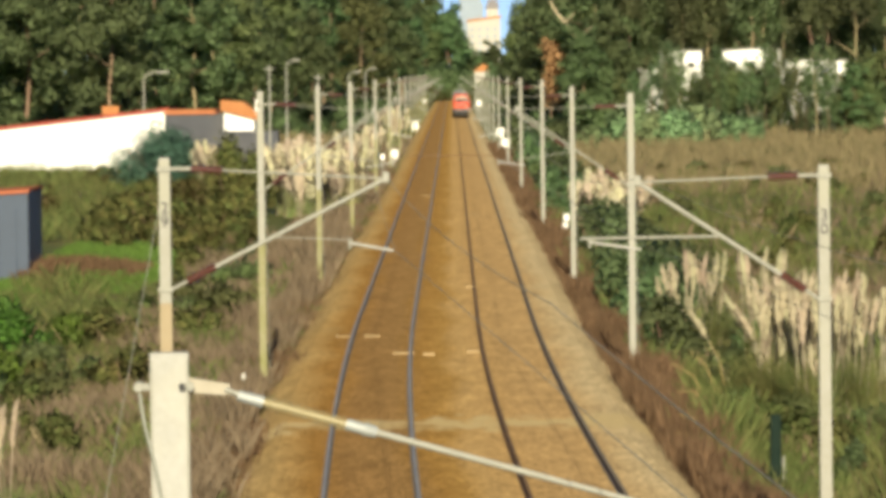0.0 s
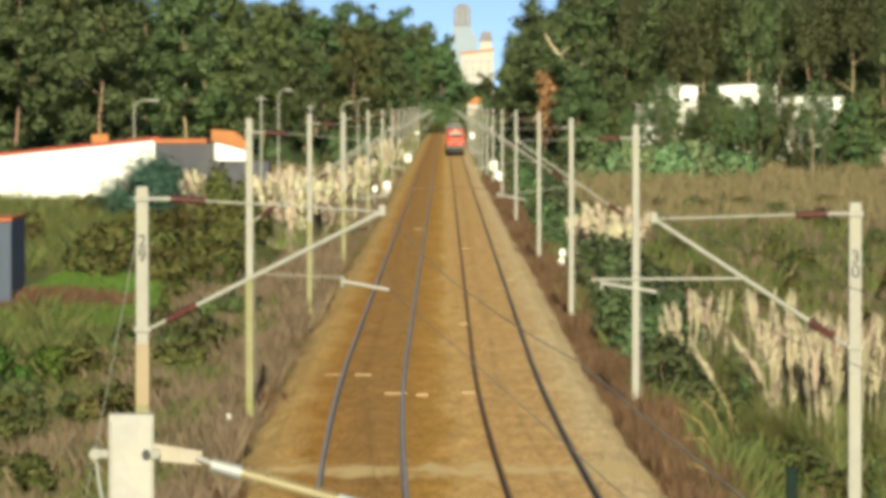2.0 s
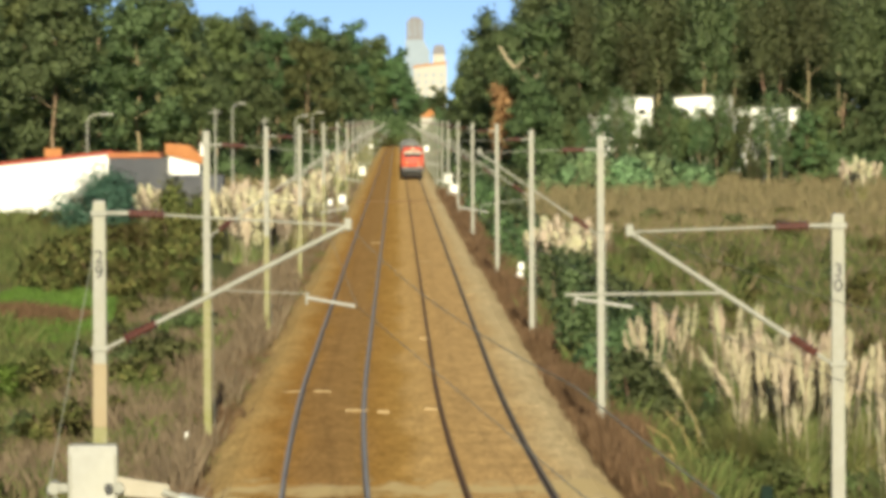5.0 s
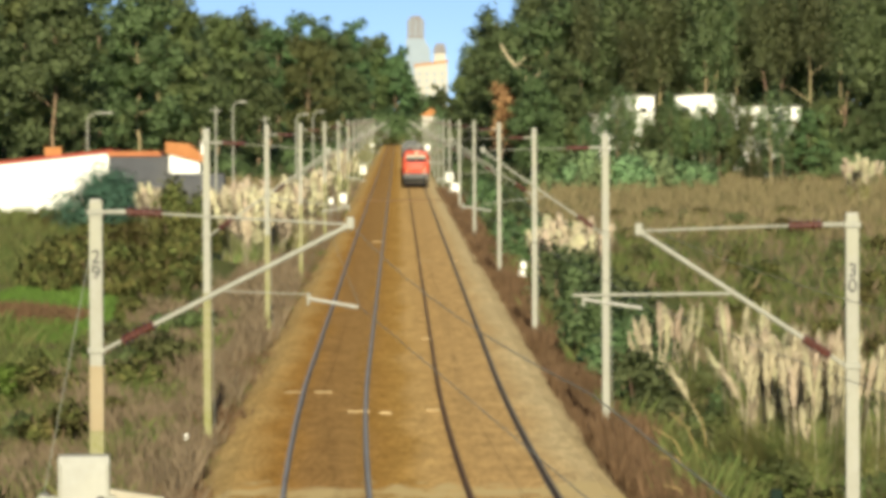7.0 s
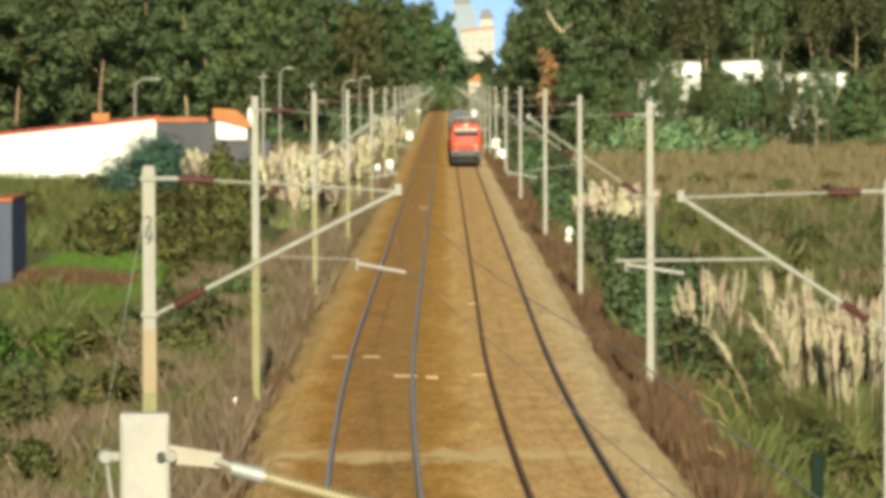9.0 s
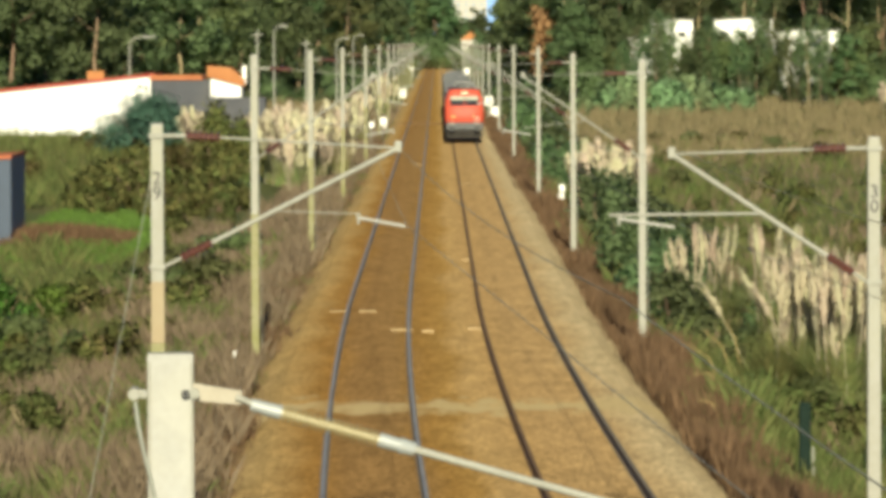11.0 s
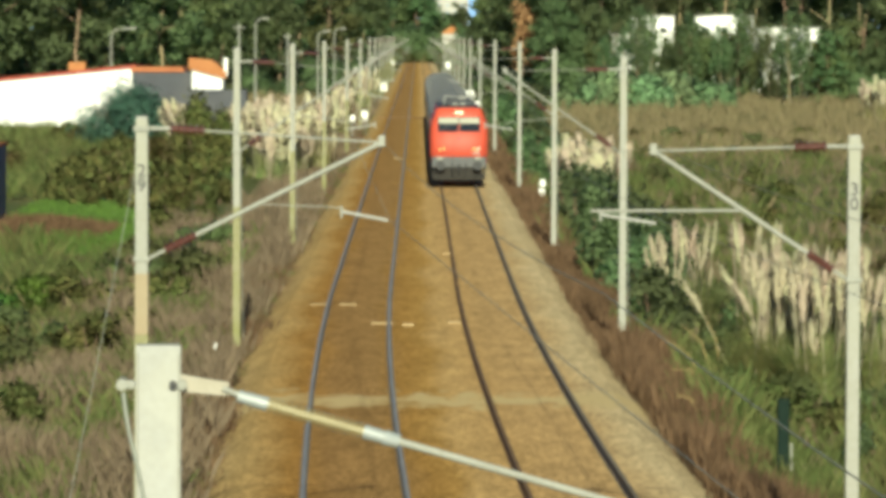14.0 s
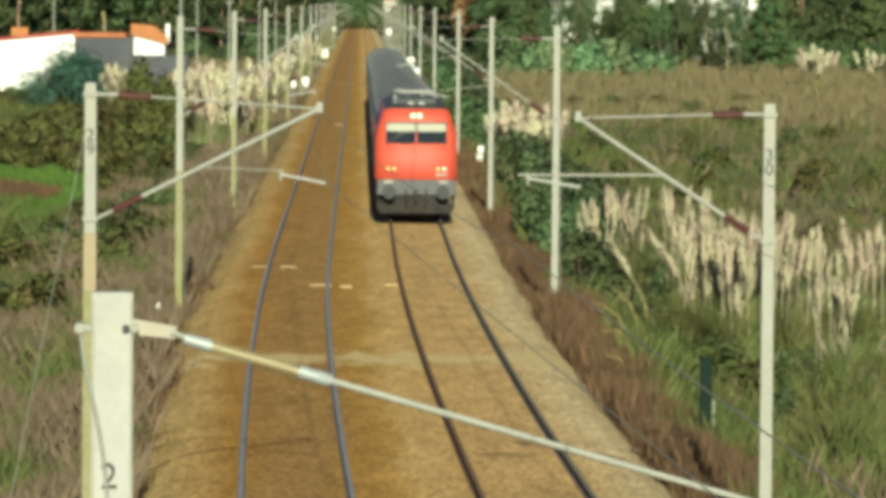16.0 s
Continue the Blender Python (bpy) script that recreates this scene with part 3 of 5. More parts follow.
def locomotive(m):
    t = thing("locomotive", m, "red electric locomotive with dark grey underframe hauling coaches", "locomotive")
    rows = []
    zs = [1.50, 1.56, 1.9, 2.35, 2.75, 3.05, 3.4, 3.75, 4.02, 4.12]
    for z in zs:
        w = face_w(z) - (0.10 if z > 4.1 else 0) - (0.02 if z < 1.52 else 0)
        xs = [-1 + 2 * i / 10 for i in range(11)]
        yo = 0.12 if z > 4.1 else (0.03 if z < 1.52 else 0)
        rows.append([(-w, 2.4, z)] + [(w * u, face_y(w * u, z) + yo, z) for u in xs] + [(w, 2.4, z)])
    part("cab_front", loft(bmesh.new(), rows, closed=False, caps=False), RED, t, "glossy red cab front", smooth=True)
    sec = [(-1.5, 1.1), (-1.5, 3.05), (-1.21, 4.02), (-1.08, 4.14), (1.08, 4.14), (1.21, 4.02), (1.5, 3.05), (1.5, 1.1)]
    # body behind the cab in a darker red than the front
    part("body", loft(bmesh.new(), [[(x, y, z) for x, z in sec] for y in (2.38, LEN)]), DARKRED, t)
    for s in (-1, 1):
        part("side_panel", boxm((s * 1.5, 10.5, 2.2), (0.03, 15.0, 1.5), 0.01), LOCO_GREY, t)
        for k in range(6):
            part("louvre", boxm((s * 1.4, 4.5 + k * 2.2, 3.32), (0.03, 1.6, 0.42), 0.01), BLACK, t)
        part("cab_side_window", boxm((s * 1.49, 1.7, 2.95), (0.04, 0.75, 0.6), 0.02), GLASS, t)
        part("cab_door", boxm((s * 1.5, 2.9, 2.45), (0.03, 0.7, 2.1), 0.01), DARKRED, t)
    roof = [(-1.16, 4.10), (-0.95, 4.22), (-0.5, 4.28), (0.5, 4.28), (0.95, 4.22), (1.16, 4.10)]
    part("roof", loft(bmesh.new(), [[(x * k, y, z if k == 1 else 4.10 + (z - 4.10) * 0.3) for x, z in roof] for y, k in ((0.82, 0.93), (1.3, 1), (LEN - 1, 1), (LEN, 0.95))]), ROOF_GREY, t)
    part("windscreen_surround", face_panel(-1.12, 1.12, 2.82, 3.62, 0.015, 0.05, 6), BLACK, t)
    for s in (-1, 1):
        x0, x1 = sorted((s * 0.03, s * 1.08))
        part("windscreen", face_panel(x0, x1, 2.86, 3.28, 0.06, 0.07), GLASS, t, "dark windscreen pane")
        part("sun_blind", face_panel(x0, x1, 3.285, 3.57, 0.058, 0.07), BLIND, t, "cream blind behind the windscreen")
        part("wiper", tubem((s * 0.5, face_y(0.5, 2.82) - 0.08, 2.82), (s * 0.85, face_y(0.85, 3.2) - 0.09, 3.2), 0.012), BLACK, t)
        part("top_headlamp", tubem((s * 0.115, face_y(0.1, 3.86) - 0.05, 3.86), (s * 0.115, face_y(0.1, 3.86) + 0.05, 3.86), 0.095, seg=14), LAMPGLASS, t, "lit round headlamp")
        part("lamp_housing", face_panel(min(s * 0.68, s * 1.14), max(s * 0.68, s * 1.14), 1.80, 2.02, 0.02, 0.05), DARKRED, t)
        for k, mm in ((0.80, AMBER), (1.02, LAMPGLASS if s > 0 else AMBER)):
            part("marker_lamp", tubem((s * k, face_y(k, 1.91) - 0.045, 1.91), (s * k, face_y(k, 1.91) + 0.02, 1.91), 0.062, seg=12), mm, t, "lit amber marker lamp")
        part("roof_lamp_hood", boxm((s * 0.2, 1.15, 4.31), (0.22, 0.3, 0.10), 0.02), PALE, t)
    part("number_plate", face_panel(0.72, 1.14, 1.66, 1.73, 0.012, 0.02), PALE, t)
    part("badge", face_panel(-0.10, 0.10, 2.42, 2.58, 0.012, 0.02), DARKRED, t)
    part("handrail", tubem((-1.05, face_y(1.05, 2.68) - 0.06, 2.68), (1.05, face_y(1.05, 2.68) - 0.06, 2.68), 0.015), DARKRED, t)
    part("buffer_beam", boxm((0, 0.16, 1.22), (2.86, 0.34, 0.58), 0.04), LOCO_GREY, t)
    part("snowplough", loft(bmesh.new(), [[(-1.35, 0.25, 0.25), (1.35, 0.25, 0.25), (1.35, 0.5, 0.25), (-1.35, 0.5, 0.25)], [(-1.2, 0.05, 0.95), (1.2, 0.05, 0.95), (1.2, 0.5, 0.95), (-1.2, 0.5, 0.95)]]), UNDER, t)
    for s in (-1, 1):
        buf = part("buffer", tubem((s * 0.98, -0.38, 1.06), (s * 0.98, 0.0, 1.06), 0.12, 0.15, 14), UNDER, t)
        part("buffer_head", tubem((s * 0.98, -0.46, 1.06), (s * 0.98, -0.38, 1.06), 0.25, 0.25, 18), BLACK, buf, "black round buffer head")
        part("buffer_lamp_bracket", boxm((s * 1.0, -0.05, 1.42), (0.34, 0.12, 0.16), 0.03), GALV, t)
        part("brake_hose", add_tube(tubem((s * 0.36, -0.05, 1.15), (s * 0.38, -0.20, 0.95), 0.03), (s * 0.38, -0.20, 0.95), (s * 0.34, -0.12, 0.55), 0.03), BLACK, t)
        part("cab_step", boxm((s * 1.36, 0.7, 0.62), (0.12, 0.5, 0.5), 0.02), UNDER, t)
        part("side_skirt", boxm((s * 1.42, LEN / 2 + 0.2, 0.98), (0.08, LEN - 1.0, 0.30), 0.02), LOCO_GREY, t)
    part("coupling_hook", add_tube(boxm((0, -0.1, 1.05), (0.14, 0.3, 0.22), 0.03), (0, -0.2, 1.05), (0, -0.22, 0.72), 0.045), BLACK, t)
    for yb in (4.3, LEN - 4.3):
        bo = part("bogie", boxm((0, yb, 0.72), (2.3, 3.9, 0.36), 0.05), UNDER, t)
        for dy in (-1.5, 1.5):
            for s in (-1, 1):
                part("wheel", tubem((s * 0.80, yb + dy, 0.54), (s * 0.93, yb + dy, 0.54), 0.54, 0.54, 20), UNDER, bo)
    # raised pantograph and roof gear
    pg = part("pantograph", boxm((0, 5.2, 4.40), (1.5, 1.9, 0.12), 0.02), LOCO_GREY, t)
    for s in (-1, 1):
        part("lower_arm", tubem((s * 0.35, 5.9, 4.45), (s * 0.25, 4.5, 4.52), 0.03), GALV, pg)
        part("upper_arm", tubem((s * 0.25, 4.5, 4.52), (s * 0.45, 5.6, 4.60), 0.02), GALV, pg)
        for dy in (4.4, 6.0):
            part("insulator", ribbed((s * 0.62, dy, 4.25), (s * 0.62, dy, 4.42), 0.05, 0.09, 3), PALE, pg)
    part("contact_strip", add_tube(tubem((-0.6, 5.6, 4.63), (0.6, 5.6, 4.63), 0.025), (0.6, 5.6, 4.63), (0.85, 5.6, 4.53), 0.02), PALE, pg)
    for yy in (2.2, 8.2, 11.0, 14.0):
        part("roof_box", boxm((0.0, yy, 4.36), (1.5, 1.4, 0.22), 0.05), ROOF_GREY, t)
    for xx, yy in ((-0.75, 3.4), (0.8, 8.9), (0.6, 12.5), (0.85, 15.5), (-0.5, 16.0)):
        part("roof_insulator", ribbed((xx, yy, 4.22), (xx, yy, 4.58), 0.06, 0.11, 4), PALE, t, "white roof insulator")
    part("roof_busbar", tubem((0.7, 8.9, 4.6), (0.85, 15.5, 4.6), 0.025), GALV, t)
    # second pantograph, folded
    p2 = part("pantograph", boxm((0, 15.6, 4.38), (1.4, 1.8, 0.10), 0.02), LOCO_GREY, t)
    part("contact_strip", tubem((-0.75, 15.0, 4.50), (0.75, 15.0, 4.50), 0.035), PALE, p2)
    return t


def coach(m):
    t = thing("passenger_coach", m, "slate-grey passenger coach with ribbed sooty roof", "railway coach", "coaches of the train")
    L = 26.1
    sec = [(-1.40, 1.0), (-1.45, 1.3), (-1.45, 2.9), (-1.36, 3.35), (1.36, 3.35), (1.45, 2.9), (1.45, 1.3), (1.40, 1.0)]
    part("body", loft(bmesh.new(), [[(x * k, y, z) for x, z in sec] for y, k in ((0.0, 0.97), (0.15, 1), (L - 0.15, 1), (L, 0.97))]), COACH, t)
    rf = [(-1.37, 3.34), (-1.2, 3.66), (-0.8, 3.92), (-0.3, 4.03), (0.3, 4.03), (0.8, 3.92), (1.2, 3.66), (1.37, 3.34)]
    part("roof", loft(bmesh.new(), [[(x, y, z) for x, z in rf] for y in (0.05, L - 0.05)]), ROOF_GREY, t)
    for k in range(9):
        y = 1.5 + k * 2.9
        part("roof_rib", loft(bmesh.new(), [[(x * 1.01, yy, z + 0.02) for x, z in rf] for yy in (y, y + 0.06)]), COACH, t)
    for s in (-1, 1):
        for k in range(10):
            part("window", boxm((s * 1.45, 3.4 + k * 2.15, 2.45), (0.03, 1.4, 0.85), 0.01), GLASS, t)
        for yy in (0.9, L - 0.9):
            part("door", boxm((s * 1.45, yy, 2.15), (0.04, 0.85, 2.1), 0.01), LOCO_GREY, t)
    part("end_gangway", boxm((0, -0.2, 2.2), (1.0, 0.5, 2.2), 0.05), BLACK, t)
    part("roof_vent", boxm((0.5, 5.0, 4.0), (0.5, 0.8, 0.12), 0.03), ROOF_GREY, t)
    part("roof_vent", boxm((0.4, 20.0, 4.02), (0.5, 0.8, 0.16), 0.03), ROOF_GREY, t)
    for yb in (3.6, L - 3.6):
        bo = part("bogie", boxm((0, yb, 0.66), (2.2, 3.2, 0.4), 0.05), UNDER, t)
        for dy in (-1.25, 1.25):
            for s in (-1, 1):
                part("wheel", tubem((s * 0.80, yb + dy, 0.46), (s * 0.93, yb + dy, 0.46), 0.46, 0.46, 18), UNDER, bo)
    part("underframe_box", boxm((0, L / 2, 0.75), (2.4, 9.0, 0.5), 0.05), UNDER, t)
    return t


loco = locomotive(pose(axis(300) + HALF, 300, 0))
loco.scale = (0.955, 1.0, 0.945)
first_coach = coach(pose(axis(300) + HALF, 320, 0))
coaches = [first_coach] + [copy_thing(first_coach, pose(0, 320 + 26.6 * k, 0)) for k in range(1, 7)]

# ---- foliage ----
def leaf_mesh(name, blobs, n, size, material, seed, flat=0.0):
    """n small leaf sprays on and in the given blobs (centre, radii)."""
    rng = np.random.default_rng(seed)
    wts = np.array([r[0] * r[1] + r[1] * r[2] for _, r in blobs])
    pick = rng.choice(len(blobs), n, p=wts / wts.sum())
    c = np.array([b[0] for b in blobs])[pick]
    r = np.array([b[1] for b in blobs])[pick]
    d = rng.normal(size=(n, 3))
    d /= np.linalg.norm(d, axis=1)[:, None]
    p = c + d * r * (rng.random(n)[:, None] ** 0.45) * (1 + 0.12 * rng.normal(size=(n, 1)))
    u = rng.normal(size=(n, 3))
    u /= np.linalg.norm(u, axis=1)[:, None]
    w = np.cross(u, d + 0.5 * rng.normal(size=(n, 3)))
    w /= np.linalg.norm(w, axis=1)[:, None] + 1e-6
    s = size * (0.6 + 0.8 * rng.random((n, 1)))
    s *= 1.3
    v = np.concatenate([p - u * s * 0.9, p + u * s * 0.9 + w * s * 0.15, p + w * s * 0.8 - u * s * 0.1], 1).reshape(-1, 3)
    f = np.arange(3 * n).reshape(-1, 3)
    q = d * 0.8 + 0.35 * rng.normal(size=(n, 3)) + np.array([0, 0, 0.45])
    q /= np.linalg.norm(q, axis=1)[:, None]
    t = v.reshape(n, 3, 3)
    away = (np.cross(t[:, 1] - t[:, 0], t[:, 2] - t[:, 0]) * q).sum(1) < 0
    f[away] = f[away][:, ::-1]
    me = raw_mesh(name, v.tolist(), f.tolist(), material)
    me.polygons.foreach_set("use_smooth", [True] * n)
    me.normals_split_custom_set_from_vertices(np.repeat(q, 3, 0).tolist())
    return me


def limbs(height, r0, n, spread, seed, crook=0.3, top=1.0):
    """Tapered trunk with limbs; gives the mesh and the limb ends."""
    rng = random.Random(seed)
    bm = bmesh.new()
    p, ends, k = Vector((0, 0, -0.3)), [], 7
    for i in range(k):
        q = Vector((rng.uniform(-crook, crook), rng.uniform(-crook, crook), height * top * (i + 1) / k))
        add_tube(bm, p, q, r0 * (1 - i / k * 0.85), r0 * (1 - (i + 1) / k * 0.85), 7)
        if i >= 2:
            for _ in range(n):
                a = rng.uniform(0, 6.283)
                L = spread * rng.uniform(0.5, 1.0) * (1.15 - 0.6 * i / k)
                e = q + Vector((math.cos(a) * L, math.sin(a) * L, L * rng.uniform(0.2, 0.8)))
                add_tube(bm, q, e, r0 * 0.3 * (1 - i / k * 0.7), r0 * 0.06, 5)
                ends.append(e)
        p = q
    ends.append(p)
    return bm, ends


def tree(kind, height, seed, label, leaf, n, size, low=0.25):
    """A trunk with limbs under a crown of many small leaf clusters: a broad dome, or a tall feathery column."""
    rng = random.Random(seed)
    t = thing("tree", pose(0, 0, 0), label, "tree", "woodland trees")
    dome = kind == "round"
    spread = height * (0.25 if dome else 0.15)
    bm, ends = limbs(height * 0.92, height * (0.0095 if dome else 0.008), 3 if dome else 2, spread, seed, 0.35)
    part("trunk", bm, BARK, t)
    blobs = []
    for e in ends:
        r = height * rng.uniform(0.05, 0.085)
        blobs.append(((e.x, e.y, max(e.z, height * low)), (r, r, r * (rng.uniform(0.7, 1.0) if dome else rng.uniform(1.1, 1.7)))))
    for _ in range(70 if dome else 46):
        k = rng.random() ** 0.8
        a = rng.uniform(0, 6.283)
        wide = (math.sin(math.pi * (0.16 + 0.78 * k)) if dome else 0.75 + 0.35 * math.sin(3.1 * k + seed)) * rng.uniform(0.35, 1.0)
        r = height * (rng.uniform(0.04, 0.075) if dome else rng.uniform(0.028, 0.05))
        blobs.append(((math.cos(a) * spread * wide, math.sin(a) * spread * wide, height * (low + (0.93 - low) * k)), (r, r, r * (rng.uniform(0.65, 0.95) if dome else rng.uniform(2.0, 3.6)))))
    part("crown", leaf_mesh("crown", blobs, n, size, leaf, seed), leaf, t)
    return t


def scatter(base, spots, lo=0.85, hi=1.15):
    """Puts base at the first spot, copies at the others; a spot is x, y and a scale."""
    for i, (x, y, s) in enumerate(spots):
        m = Matrix.Translation((x, y, ground_z(x, y) - 0.05)) @ Matrix.Rotation(random.uniform(0, 6.28), 4, "Z") @ Matrix.Diagonal((s * random.uniform(lo, hi), s * random.uniform(lo, hi), s, 1))
        if i == 0:
            base.matrix_basis = m
        else:
            c = copy_thing(base, Matrix.Identity(4))
            c.matrix_basis = m


def spread_over(bases, spots):
    for i, b in enumerate(bases):
        mine = spots[i::len(bases)]
        if mine:
            scatter(b, mine)


R = random.Random(7)
round_a = [tree("round", 20, 11 + i, "dense dark green broadleaf tree at the wood's edge", LEAF if i < 2 else LEAF_WARM, 7200, 0.315, 0.10) for i in range(3)]
tall_a = [tree("tall", 27, 31 + i, "tall slender eucalyptus with a pale bare trunk", LEAF_EUC, 6600, 0.3, 0.36) for i in range(3)]

spots_round, spots_tall = [], []
# wood on the far side of the line, closing the view over the track
for y0, x0, x1, h in ((980, -62, -14, 1.4), (1080, -75, -10, 1.5), (1300, -40, -11, 1.6), (1385, -30, 1, 1.52), (1400, -12, 0, 1.5)):
    x = x0
    while x < x1:
        spots_round.append((x + R.uniform(-1, 1), y0 + R.uniform(-25, 25), h * R.uniform(0.86, 1.06)))
        x += R.uniform(4.5, 7.5)
# wood left of the line
for y0, x0, x1, h in ((560, -66, -29, 1.28), (610, -70, -26, 1.35), (760, -52, -33, 1.0), (830, -58, -28, 0.98), (900, -56, -22, 1.02)):
    x = x0
    while x < x1:
        spots_round.append((x + R.uniform(-1, 1), y0 + R.uniform(-18, 18), h * R.uniform(0.85, 1.08)))
        x += R.uniform(4.5, 7.5)
# wood right of the line
for y0, x0, x1, h in ((672, 17.5, 84, 1.12), (715, 17, 86, 1.2), (790, 15, 84, 1.15), (930, 18.5, 80, 1.3)):
    x = x0
    while x < x1:
        (spots_tall if ((R.random() < 0.72 and x > 24) or (26 < x < 64 and y0 < 750)) else spots_round).append((x + R.uniform(-1, 1), y0 + R.uniform(-14, 14), h * R.uniform(0.85, 1.1)))
        x += R.uniform(5.0, 7.5)
spots_round += [(8.8, 1150, 0.42), (10.8, 1250, 0.55), (7.4, 1100, 0.36), (7.3, 1390, 0.7), (8.9, 1394, 0.62), (10.6, 1396, 0.74), (12.2, 1385, 0.85), (11.6, 1000, 0.62), (10.6, 850, 0.6), (20.5, 634, 0.5), (52.8, 634, 0.5), (56, 638, 0.56), (59.5, 634, 0.5), (63.5, 636, 0.55), (67, 634, 0.5), (70.5, 637, 0.55), (66, 725, 0.62), (1.6, 1385, 0.92), (3.9, 1388, 0.8), (5.5, 1390, 0.66), (6.8, 1400, 0.5), (17.5, 634, 0.72), (21, 638, 0.85), (12.5, 735, 0.66), (16.0, 690, 1.0), (66, 702, 0.8), (69, 692, 0.85), (72.5, 706, 0.9), (-60, 640, 1.3), (-52, 646, 1.3), (-43, 640, 1.35), (13.6, 702, 1.14), (12.2, 745, 0.98), (14.8, 664, 1.1), (11.6, 800, 0.85), (14.6, 900, 0.9), (15.2, 760, 1.08), (19.5, 650, 1.12)]
spots_tall += [(x + R.uniform(-1, 1), 657 + R.uniform(-5, 5), R.uniform(0.92, 1.06)) for x in np.arange(24, 62, 5.5)]
spots_tall += [(x + R.uniform(-1, 1), 745 + R.uniform(-15, 12), R.uniform(0.36, 0.6)) for x in (38.5, 42.0, 63.0)]
spread_over(round_a, spots_round)
spots_tall += [(55.0, 757, 0.36), (44.5, 786, 0.5)]
spread_over(tall_a, spots_tall)

bare = [tree("tall", 27, 41 + i, "tall eucalyptus with a long bare sunlit trunk", LEAF_EUC, 3000, 0.27, 0.62) for i in range(2)]
spread_over(bare, [(x, y, s_) for x, y, s_ in ((24.0, 650, 0.9), (31.2, 648, 0.8), (40.6, 650, 1.02), (42.4, 652, 0.9), (48.2, 646, 0.86), (50.6, 648, 0.94), (54.0, 644, 1.0), (58.5, 648, 0.92))])
# thin saplings between the wood's edge and the houses
sapling = [tree("tall", 14, 51 + i, "thin sparse sapling before the white houses", LEAF_EUC if i else LEAF, 1200, 0.24, 0.12) for i in range(2)]
spread_over(sapling, [(x + R.uniform(-0.5, 0.5), 614 + R.uniform(-8, 10), R.uniform(0.5, 0.9)) for x in (23.4, 24.6, 25.9, 27.2, 28.4, 29.6, 30.6, 31.6, 32.6, 33.4, 34.4, 36.2, 37.8, 38.6, 40.2, 41.6, 42.8, 43.6, 44.5, 45.4, 46.4, 47.3, 48.3, 49.3)])
# small bushy trees round the houses
small = [tree("round", 8, 61 + i, "small bushy tree before the white houses", LEAF if i else LEAF_WARM, 2600, 0.2, 0.08) for i in range(2)]
spread_over(small, [(22.6, 620, 1.0), (24.4, 620, 0.5), (26.8, 618, 0.5), (28.4, 620, 0.6), (30.2, 620, 0.8), (32.4, 621, 0.95), (33.6, 624, 1.2), (34.8, 622, 1.25), (36.0, 620, 1.05), (37.4, 622, 1.08), (39.0, 620, 1.12),
                    (40.4, 622, 1.08), (41.6, 620, 0.9), (43.4, 619, 0.42), (44.8, 618, 0.46), (46.4, 620, 0.5), (47.8, 619, 0.42), (49.0, 620, 0.55), (50.8, 622, 1.0), (51.8, 620, 1.15), (53.4, 622, 1.2)])

# rust-brown dying tree and the bleached snag beside it
rust = tree("tall", 13, 71, "dead rust-brown young tree at the wood's edge", LEAF_RUST, 1500, 0.28, 0.3)
rust.matrix_basis = pose(13.6, 640, ground_z(13.6, 640))
snag = thing("dead_tree", pose(15.3, 645, ground_z(15, 645)), "dead tree with a bare bleached leaning top", "tree")
part("lower_trunk", add_tube(tubem((2.6, 0, -0.3), (2.4, 0, 7.5), 0.30, 0.24, 7), (2.4, 0, 7.5), (1.9, 0, 13.2), 0.24, 0.2, 7), BARK, snag)
bm = bmesh.new()
pp = [(1.9, 0, 13.2), (0.9, 0, 14.3), (0.1, 0, 15.3), (-1.0, 0, 16.6), (-1.9, 0, 18.2)]
for i, (a, b) in enumerate(zip(pp, pp[1:])):
    add_tube(bm, a, b, 0.27 - i * 0.03, 0.24 - i * 0.03, 7)
add_tube(bm, (1.9, 0, 13.3), (3.6, 0, 14.8), 0.14, 0.05, 6)
add_tube(bm, (0.1, 0, 15.3), (1.4, 0, 16.6), 0.11, 0.04, 6)
part("bleached_top", bm, DEADWOOD, snag, "bleached bare branches")


# ---- shrubs and hedges ----
def shrub(h, w, seed, label, leaf, n, size, category="shrub", name="shrub", lumps=9):
    rng = random.Random(seed)
    t = thing(name, pose(0, 0, 0), label, category, "scrub beside the line")
    bm = bmesh.new()
    for _ in range(6):
        a = rng.uniform(0, 6.28)
        add_tube(bm, (0, 0, -0.2), (math.cos(a) * w * 0.3, math.sin(a) * w * 0.3, h * 0.6), 0.04, 0.012, 5)
    part("woody_base", bm, BARK, t)
    blobs = []
    for _ in range(lumps):
        a, r = rng.uniform(0, 6.28), rng.uniform(0.0, 0.7) * w / 2
        z = h * rng.uniform(0.15, 0.8) * (1 - 0.35 * r / (w / 2))
        q = rng.uniform(0.16, 0.27)
        blobs.append(((math.cos(a) * r, math.sin(a) * r, z), (w * q, w * q, h * q * 1.1)))
    part("foliage", leaf_mesh("foliage", blobs, n, size, leaf, seed), leaf, t)
    return t


